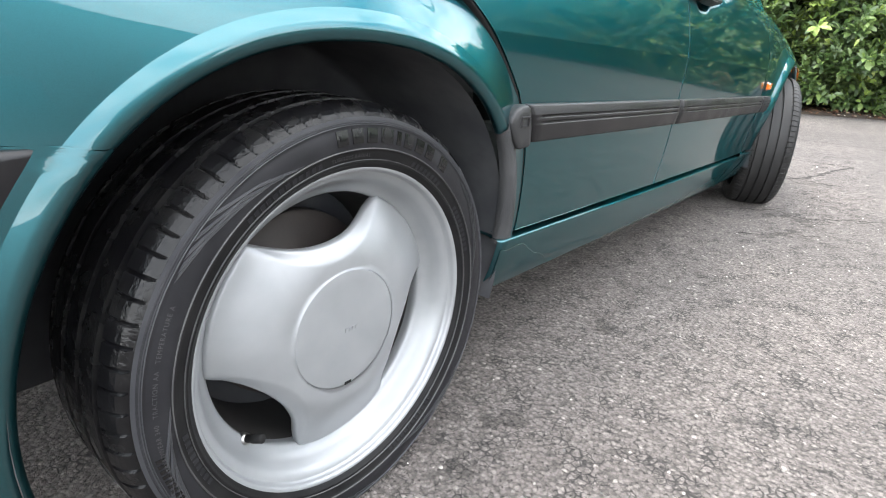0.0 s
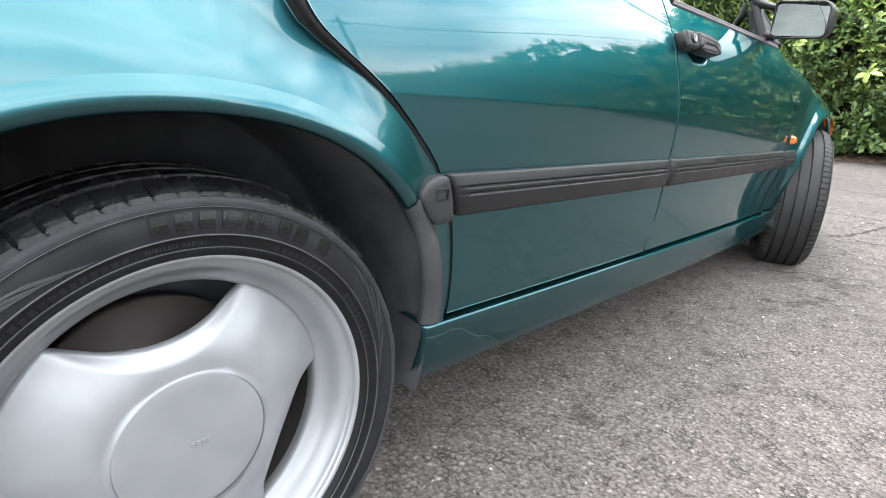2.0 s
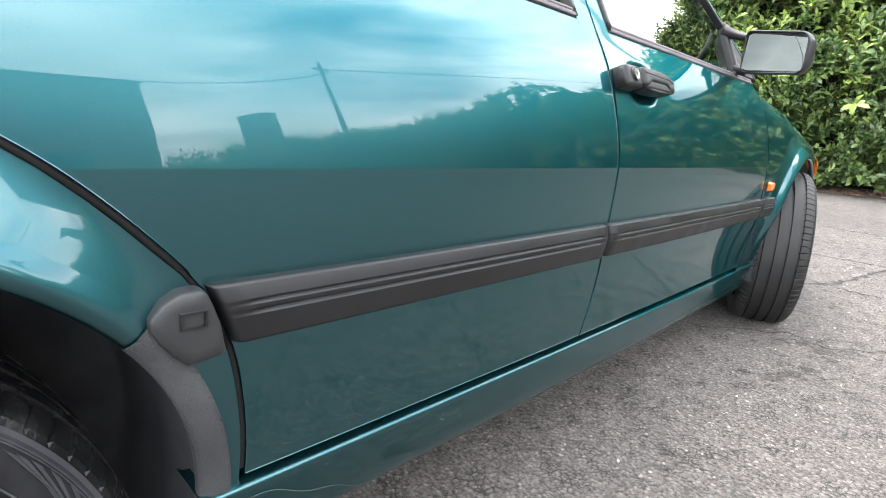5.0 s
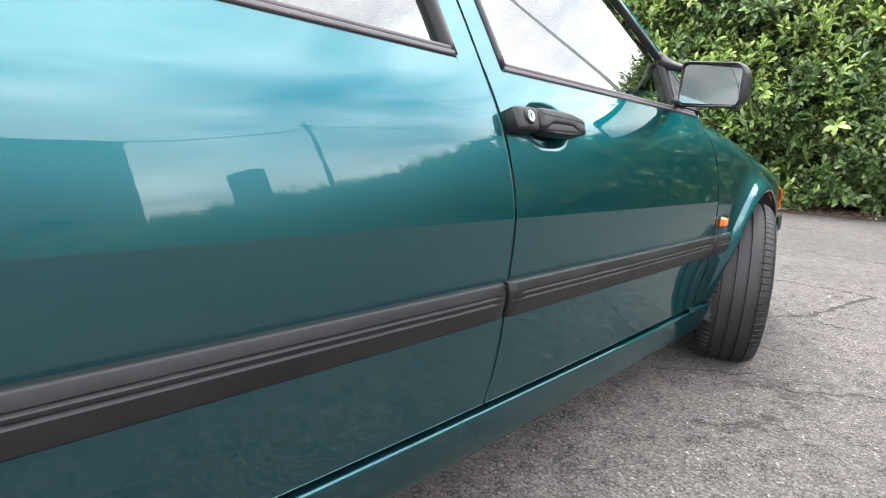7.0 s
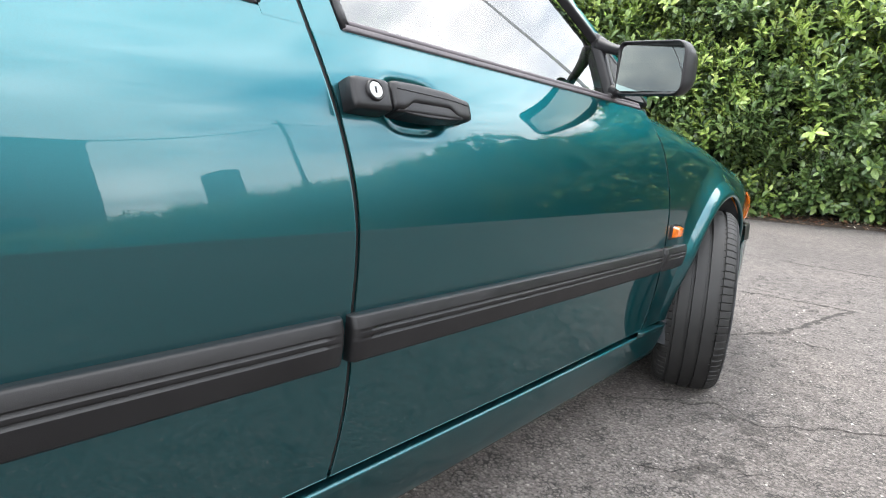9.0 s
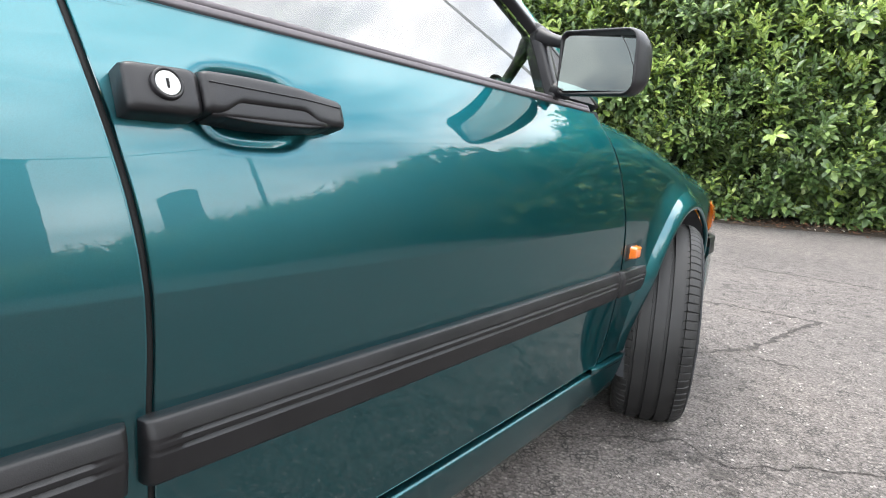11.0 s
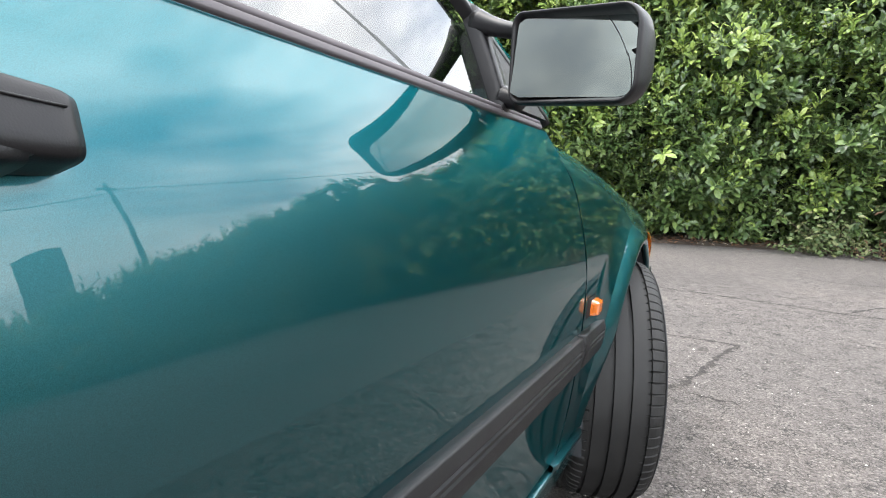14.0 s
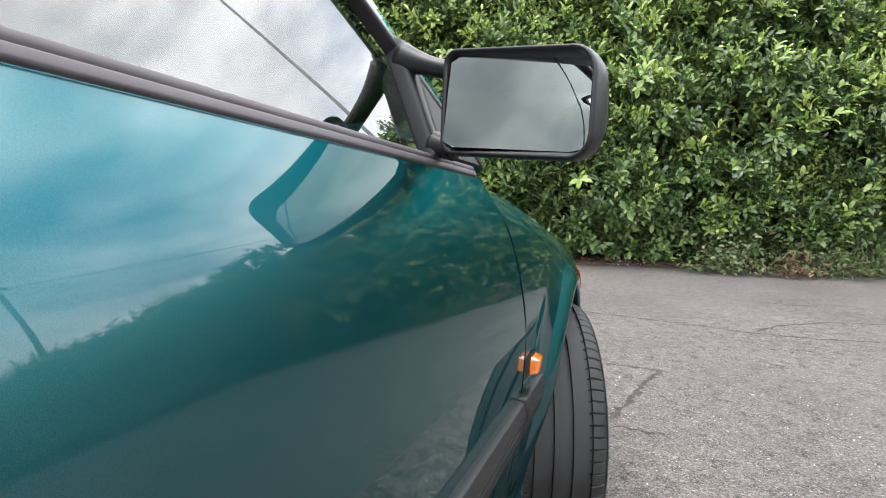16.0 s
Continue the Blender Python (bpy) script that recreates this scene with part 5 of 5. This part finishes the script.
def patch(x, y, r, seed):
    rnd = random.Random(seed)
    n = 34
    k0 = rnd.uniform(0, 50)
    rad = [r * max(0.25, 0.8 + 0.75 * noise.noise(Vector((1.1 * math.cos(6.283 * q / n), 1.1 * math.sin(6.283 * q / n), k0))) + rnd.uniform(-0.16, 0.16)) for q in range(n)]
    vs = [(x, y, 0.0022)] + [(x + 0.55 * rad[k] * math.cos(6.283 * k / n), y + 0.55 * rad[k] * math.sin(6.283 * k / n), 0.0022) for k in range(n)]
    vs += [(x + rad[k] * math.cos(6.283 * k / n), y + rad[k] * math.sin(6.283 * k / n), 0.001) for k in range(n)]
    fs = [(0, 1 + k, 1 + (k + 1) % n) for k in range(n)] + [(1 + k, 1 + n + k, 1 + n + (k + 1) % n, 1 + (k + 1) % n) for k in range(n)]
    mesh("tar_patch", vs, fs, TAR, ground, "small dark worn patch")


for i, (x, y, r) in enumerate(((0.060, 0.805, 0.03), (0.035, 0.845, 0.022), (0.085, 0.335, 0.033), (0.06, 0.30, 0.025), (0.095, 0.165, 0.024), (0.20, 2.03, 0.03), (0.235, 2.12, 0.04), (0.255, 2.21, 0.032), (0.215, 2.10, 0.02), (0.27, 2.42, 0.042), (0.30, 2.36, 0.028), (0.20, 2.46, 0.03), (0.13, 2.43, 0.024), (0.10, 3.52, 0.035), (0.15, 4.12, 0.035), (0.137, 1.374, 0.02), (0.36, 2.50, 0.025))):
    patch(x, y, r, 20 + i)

# loose light chips and grit
rnd = random.Random(5)
blocks = []
for k in range(620):
    if k < 650:
        x, y = rnd.uniform(-0.05, 1.1), rnd.uniform(-0.1, 4.2)
    else:
        x, y = rnd.uniform(-0.6, 5), rnd.uniform(4, 9.5)
    s = rnd.uniform(0.0015, 0.0042) * (1.25 if y > 4 else 1)
    h = s * rnd.uniform(0.5, 0.9)
    a = rnd.uniform(0, 6.28)
    q = [(x + s * rnd.uniform(0.6, 1.2) * math.cos(a + i * 1.257), y + s * rnd.uniform(0.6, 1.2) * math.sin(a + i * 1.257)) for i in range(5)]
    blocks.append(([(px, py, 0.0) for px, py in q] + [(x + (px - x) * 0.6, y + (py - y) * 0.6, h) for px, py in q], [(5, 6, 7, 8, 9)] + [(i, (i + 1) % 5, 5 + (i + 1) % 5, 5 + i) for i in range(5)]))
vs, fs = join(blocks)
CHIP = make_leaf("stone chips", [(0.0, (0.08, 0.08, 0.08)), (0.6, (0.2, 0.19, 0.18)), (1.0, (0.5, 0.48, 0.45))], 0.8, 0.0)
grit = mesh("grit", vs, fs, CHIP, None, smooth=False)
tagged(grit, "loose pale stone chips lying on the tarmac", "grit", kind="stuff")


# ---- foliage ----
def leaf_cloud(name, base, direction, normal, length, width, fold, mat, parent, droop=0.25):
    """Many pointed, folded leaves in one mesh, from arrays."""
    d = direction / np.linalg.norm(direction, axis=1)[:, None]
    n = normal - (normal * d).sum(1)[:, None] * d
    n /= np.linalg.norm(n, axis=1)[:, None] + 1e-9
    s = np.cross(d, n)
    L, W = length[:, None], width[:, None]
    p = [base,
         base + d * L * 0.45 + s * W * 0.5 + n * W * fold,
         base + d * L * 0.45 - n * L * 0.01,
         base + d * L * 0.45 - s * W * 0.5 + n * W * fold,
         base + d * L * 0.80 + s * W * 0.44 + n * (W * fold * 0.6 - L * droop * 0.35),
         base + d * L * 0.82 - n * L * droop * 0.4,
         base + d * L * 0.80 - s * W * 0.44 + n * (W * fold * 0.6 - L * droop * 0.35),
         base + d * L - n * L * droop]
    verts = np.stack(p, 1).reshape(-1, 3)
    k = len(base)
    tri = np.array([(0, 1, 2), (0, 2, 3), (1, 4, 5), (1, 5, 2), (2, 5, 6), (2, 6, 3), (4, 7, 5), (5, 7, 6)])
    idx = (np.arange(k)[:, None, None] * 8 + tri[None]).reshape(-1)
    me = bpy.data.meshes.new(name)
    me.vertices.add(len(verts))
    me.vertices.foreach_set("co", verts.astype(np.float32).ravel())
    me.loops.add(len(idx))
    me.loops.foreach_set("vertex_index", idx.astype(np.int32))
    me.polygons.add(len(idx) // 3)
    me.polygons.foreach_set("loop_start", np.arange(0, len(idx), 3, dtype=np.int32))
    me.polygons.foreach_set("use_smooth", np.ones(len(idx) // 3, dtype=bool))
    me.update(calc_edges=True)
    me.materials.append(mat)
    ob = new(name, me)
    ob.parent = parent
    return ob


def lumps(u, z, seed, size):
    return np.array([noise.noise(Vector((a / size, b / size, seed))) + 0.5 * noise.noise(Vector((a / size * 2.3, b / size * 2.3, seed + 7))) for a, b in zip(u, z)])


def spray_hedge(name, label, origin, along, length, top, face, boughs, shoots, leaves, shoot_len, leaf_len, leaf_wide, mats, seed, lift, fan, spire=0.0, droop=0.18, dense=(0, 1, 0)):
    """A loose hedge along a line: boughs on its face, each a fan of leafy shoots, and behind them a dark sheet that
    paints in the shade.
    face(z): how far it stands out at the height z; lift: how steeply the shoots rise; fan: how wide they spread;
    dense: a stretch that bears a greater share of the boughs."""
    rg = np.random.RandomState(seed)
    along = np.array([*along, 0.0])
    along /= np.linalg.norm(along)
    out = np.array([along[1], -along[0], 0.0])
    origin = np.array([*origin, 0.0])
    up = np.array([0, 0, 1.0])
    cu = np.where(rg.uniform(0, 1, boughs) < dense[2], rg.uniform(dense[0], dense[1], boughs), rg.uniform(0, length, boughs))
    ht = top(cu)
    cz = rg.uniform(0.0, 1.0, boughs) * ht
    crown = rg.uniform(0, 1, boughs) < 0.12
    cz[crown] = ht[crown] - rg.uniform(0, 0.25, crown.sum())
    big = rg.uniform(0.65, 1.3, boughs)
    co = face(cz) + 0.46 * lumps(cu, cz, seed, 0.85) + rg.normal(0, 0.10, boughs) - 0.22 * (rg.uniform(0, 1, boughs) < 0.3)
    co[crown] -= rg.uniform(0, 0.8, crown.sum())
    root = origin + along * cu[:, None] + out * co[:, None] + up * cz[:, None]
    aim = out * rg.uniform(0.45, 1.0, boughs)[:, None] + up * (lift + rg.normal(0, 0.22, boughs))[:, None] + along * rg.normal(0, 0.45, boughs)[:, None]
    aim[crown] += up * (0.5 + spire)
    aim /= np.linalg.norm(aim, axis=1)[:, None]
    # height term: the top's extra skylight painted in as more pale leaves
    tone = rg.uniform(0, 1, boughs) + 0.4 * (cz / ht - 0.5)
    B, D, N, Ln, Wd, young = [], [], [], [], [], []
    for k in range(shoots):
        dv = aim + rg.normal(0, fan, (boughs, 3)) * (0.35 if k == 0 else 1.0)
        dv /= np.linalg.norm(dv, axis=1)[:, None]
        start = root + rg.normal(0, 0.07, (boughs, 3)) - aim * 0.1
        span = shoot_len * big * rg.uniform(0.6, 1.2, boughs)
        ref = np.cross(dv, rg.normal(0, 1, (boughs, 3)))
        ref /= np.linalg.norm(ref, axis=1)[:, None]
        ref2 = np.cross(dv, ref)
        for q in range(leaves):
            t = (q + 0.5) / leaves
            a = q * 2.4 + rg.uniform(-0.35, 0.35, boughs)
            side = ref * np.cos(a)[:, None] + ref2 * np.sin(a)[:, None]
            bend = up * (0.12 * t * t) * span[:, None]
            B.append(start + dv * (span * (0.15 + 0.85 * t))[:, None] + bend)
            D.append(dv * (0.35 + 0.65 * t) + side * (1.0 - 0.45 * t) + up * 0.10 + rg.normal(0, 0.12, (boughs, 3)))
            N.append(dv * 0.75 + up * 0.65 - side * 0.25 + rg.normal(0, 0.15, (boughs, 3)))
            sz = rg.uniform(0.75, 1.15, boughs) * (1.0 - 0.3 * max(0.0, t - 0.6) / 0.4)
            Ln.append(leaf_len * sz)
            Wd.append(leaf_wide * sz * rg.uniform(0.85, 1.15, boughs))
            young.append(tone + 0.5 * t + rg.normal(0, 0.1, boughs) > 1.0)
    B, D, N, Ln, Wd, young = (np.concatenate(q) for q in (B, D, N, Ln, Wd, young))
    keep = B[:, 2] > 0.05
    ob = thing(name, label, "hedge")
    for part_name, pick, mat in (("leaves", keep & ~young, mats[0]), ("young_leaves", keep & young, mats[1])):
        leaf_cloud(part_name, B[pick], D[pick], N[pick], Ln[pick], Wd[pick], 0.16, mat, ob, droop)["kind"] = "stuff"
    # backing sheet: the hedge's inner shade put into a near-black green
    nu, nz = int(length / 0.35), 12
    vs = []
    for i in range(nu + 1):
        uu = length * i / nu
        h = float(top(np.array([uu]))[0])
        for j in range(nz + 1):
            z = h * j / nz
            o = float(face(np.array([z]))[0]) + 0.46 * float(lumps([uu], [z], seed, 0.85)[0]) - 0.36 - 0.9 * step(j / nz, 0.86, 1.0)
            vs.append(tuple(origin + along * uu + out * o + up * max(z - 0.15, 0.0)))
    mesh("inner_shade", vs, grid_faces(nu + 1, nz + 1), DEEP, ob)["kind"] = "stuff"
    return ob


def laurel_face(z):
    """Drawn in at the foot, widest at chest height, leaning back to the top."""
    z = np.asarray(z, dtype=float)
    low = np.clip(z / 1.3, 0, 1)
    return 0.40 * low * low * (3 - 2 * low) - 0.42 - 0.85 * (np.clip(z - 1.3, 0, 4) / 3) ** 1.25


HD = (0.938, 0.347)
spray_hedge("laurel_hedge", "tall dense glossy green laurel hedge behind the tarmac yard", (-9.4, 5.62), HD, 21.0,
                          lambda u: 4.5 - 0.55 * np.clip(u - 12.1, 0, 2) + 0.40 * np.clip(u - 14.2, 0, 4.5), laurel_face,
                          2000, 8, 11, 0.38, 0.150, 0.057, (LAUREL, YOUNG), 3, 0.62, 0.42, dense=(5.8, 14.4, 0.66))
spray_hedge("conifer_hedge", "tall dark green conifer hedge beside the yard", (11.0, 16.0), (-0.03, -1.0), 13.5,
                         lambda u: np.maximum(5.1 - 0.35 * u, 0.6) + 0.08 * np.clip(4.5 - u, 0, 4.5) + 0.10 * np.sin(u * 3.1) * np.sin(u * 1.3 + 1), lambda z: 0.38 - 0.10 * np.asarray(z, dtype=float) / 4,
                         1100, 9, 12, 0.62, 0.20, 0.05, (CONIFER, CONIFER_TIP), 8, 0.15, 0.42, 0.9, 0.3)

# soil, litter, bramble and grass at the hedge's foot
rg = np.random.RandomState(4)
A3 = np.array([*HD, 0.0])
O3 = np.array([HD[1], -HD[0], 0.0])
H0 = np.array([-9.4, 5.62, 0.0])
vs = []
for i in range(140):
    u = 21.0 * i / 139
    w = 0.12 + 0.10 * noise.noise(Vector((u * 1.3, 3.0, 0))) + 0.05 * noise.noise(Vector((u * 6, 9.0, 0)))
    for o, z in ((-0.9, 0.06), (-0.25, 0.045), (w - 0.10, 0.025), (w, 0.004)):
        vs.append(tuple(H0 + A3 * u + O3 * o + np.array([0, 0, z + (0.015 * noise.noise(Vector((u * 4, o * 5, 1))) if o < w else 0)])))
verge = tagged(mesh("verge", vs, grid_faces(140, 4), SOIL), "dark soil strip strewn with dead leaves under the hedge", "verge", kind="structure")
k = 2600
u = rg.uniform(5, 21, k)
o = rg.normal(-0.05, 0.14, k)
base = H0 + A3 * u[:, None] + O3 * o[:, None] + np.array([0, 0, 1.0]) * np.clip(0.05 - 0.1 * (o + 0.1), 0.006, 0.07)[:, None]
d = np.stack([rg.normal(0, 1, k), rg.normal(0, 1, k), rg.normal(0.1, 0.2, k)], 1)
nn = np.stack([rg.normal(0, 0.3, k), rg.normal(0, 0.3, k), np.ones(k)], 1)
tagged(leaf_cloud("leaf_litter", base, d, nn, rg.uniform(0.03, 0.085, k), rg.uniform(0.012, 0.035, k), 0.1, LITTER, None, 0.1), "brown dead leaves scattered along the hedge's foot", "leaf litter", kind="stuff")


def tuft(name, label, cu, co, n, spread, high, lo_len, hi_len, wide, mat, category, seed):
    r = np.random.RandomState(seed)
    uu, oo, z = r.normal(cu, spread, n), co + r.normal(0, spread * 0.45, n), np.abs(r.normal(0, 1, n)) * high * 0.5
    b = H0 + A3 * uu[:, None] + O3 * oo[:, None] + np.array([0, 0, 1.0]) * (z[:, None] + 0.02)
    dd = np.stack([r.normal(0, 0.8, n), r.normal(-0.35, 0.8, n), r.normal(0.35, 0.5, n)], 1)
    nr = np.stack([r.normal(0, 0.5, n), r.normal(-0.4, 0.5, n), np.ones(n)], 1)
    ob = thing(name, label, category)
    leaf_cloud("leaves", b, dd, nr, r.uniform(lo_len, hi_len, n), r.uniform(0.5, 1.0, n) * wide, 0.15, mat, ob)["kind"] = "stuff"
    bl = []
    for q in range(12):
        p = H0 + A3 * (cu + r.normal(0, spread * 0.5)) + O3 * (co - 0.1)
        e = p + A3 * r.normal(0, spread) + O3 * r.uniform(0.0, 0.25) + np.array([0, 0, high * r.uniform(0.5, 1.2)])
        bl.append(tube([p, (p + e) / 2 + np.array([0, 0, 0.05]), e], [0.005, 0.004, 0.002], 4, False))
    vs, fs = join(bl)
    mesh("stalks", vs, fs, TWIG, ob)["kind"] = "stuff"


tuft("bramble", "pale green bramble growing low out of the hedge", 11.1, 0.42, 420, 0.28, 0.45, 0.05, 0.10, 0.05, BRAMBLE, "bramble", 31)
tuft("bramble", "pale green bramble growing low out of the hedge", 12.1, 0.38, 260, 0.25, 0.35, 0.04, 0.09, 0.04, BRAMBLE, "bramble", 32)
tuft("weeds", "dry grass and weeds at the hedge's foot", 12.7, 0.30, 320, 0.35, 0.35, 0.08, 0.24, 0.010, BRAMBLE, "weeds", 33)
tuft("weeds", "dry grass and weeds at the hedge's foot", 13.6, 0.28, 300, 0.4, 0.30, 0.08, 0.22, 0.010, BRAMBLE, "weeds", 34)
tuft("dead_twigs", "withered brown shoots in the hedge", 11.75, 0.62, 150, 0.16, 0.3, 0.05, 0.12, 0.02, LITTER, "twigs", 35)


# ---- beyond the yard, seen mirrored in the paint ----
def house(name, label, x, y, wide, deep_, eaves, ridge, turn, over=0.3):
    ob = thing(name, label, "house", at=(x, y, 0))
    ob.rotation_euler = (0, 0, radians(turn))
    bm = bmesh.new()
    box(bm, (0, -wide / 2, 0), (deep_, wide / 2, eaves))
    part("wall", bm, RENDER, ob)
    vs = [(-over, -wide / 2 - over, eaves), (-over, wide / 2 + over, eaves), (deep_ + over, wide / 2 + over, eaves), (deep_ + over, -wide / 2 - over, eaves), (deep_ / 2, -wide / 2 - over, ridge), (deep_ / 2, wide / 2 + over, ridge)]
    mesh("roof", vs, [(0, 1, 5, 4), (2, 3, 4, 5), (0, 4, 3), (1, 2, 5), (3, 2, 1, 0)], ROOF, ob, smooth=False)
    for k in range(2):
        for lv in range(2 if eaves > 4 else 1):
            bm = bmesh.new()
            yy = -wide / 4 + k * wide / 2
            box(bm, (-0.06, yy - 0.7, 0.9 + lv * 2.6), (0.02, yy + 0.7, 2.1 + lv * 2.6), 0.02)
            w = part("window", bm, FRAMEWHITE, ob)
            bm = bmesh.new()
            box(bm, (-0.08, yy - 0.58, 1.0 + lv * 2.6), (-0.06, yy + 0.58, 2.0 + lv * 2.6))
            part("pane", bm, PANE, w)
    return ob


FRAMEWHITE = make_plastic("grey window frames", (0.2, 0.2, 0.2), (0.26, 0.26, 0.26), 0.5, 50, 0.1)
PANE = material("dark window pane", (0.03, 0.035, 0.04), 0.05)[0]
house("house", "brown brick flat-roofed two-storey house beyond the yard", 14.0, 1.0, 8.0, 7.0, 6.05, 6.2, 0, 0.12)
house("outbuilding", "small brown brick outbuilding beyond the yard", 24.0, 14.0, 0.65, 3.0, 7.65, 7.75, 0, 0.04)
pole = thing("utility_pole", "weathered timber utility pole carrying cables", "pole", at=(15.5, 11.9, 0))
vs, fs = tube([(0, 0, 0), (0.02, 0.05, 4), (0.05, 0.12, 9.0)], [0.11, 0.095, 0.075], 14)
mesh("post", vs, fs, POLE, pole)
bm = bmesh.new()
box(bm, (-0.05, -0.25, 8.5), (0.09, 0.42, 8.62), 0.01)
part("bracket", bm, POLE, pole)


def cable(a, b, sag, r):
    pts = [(a[0] + (b[0] - a[0]) * t, a[1] + (b[1] - a[1]) * t, a[2] + (b[2] - a[2]) * t - sag * 4 * t * (1 - t)) for t in np.linspace(0, 1, 24)]
    vs, fs = tube(pts, r, 6)
    tagged(mesh("cable", vs, fs, RUBBER), "black overhead cable hung from the pole", "cable")


cable((15.5, 12.5, 8.6), (3.5, 26.0, 7.6), 0.6, 0.02)
cable((15.5, 12.5, 8.5), (14.0, 4.0, 6.0), 0.4, 0.02)
lamp = thing("lamp_post", "tall grey metal lamp post behind the hedge", "lamp post", at=(2.4, 13.0, 0))
vs, fs = tube([(0, 0, 0), (0, 0, 5), (0, 0, 14.0)], [0.06, 0.052, 0.032], 12)
STEEL = make_plastic("galvanised steel", (0.3, 0.31, 0.32), (0.42, 0.43, 0.44), 0.5, 80, 0.2)
mesh("post", vs, fs, STEEL, lamp)
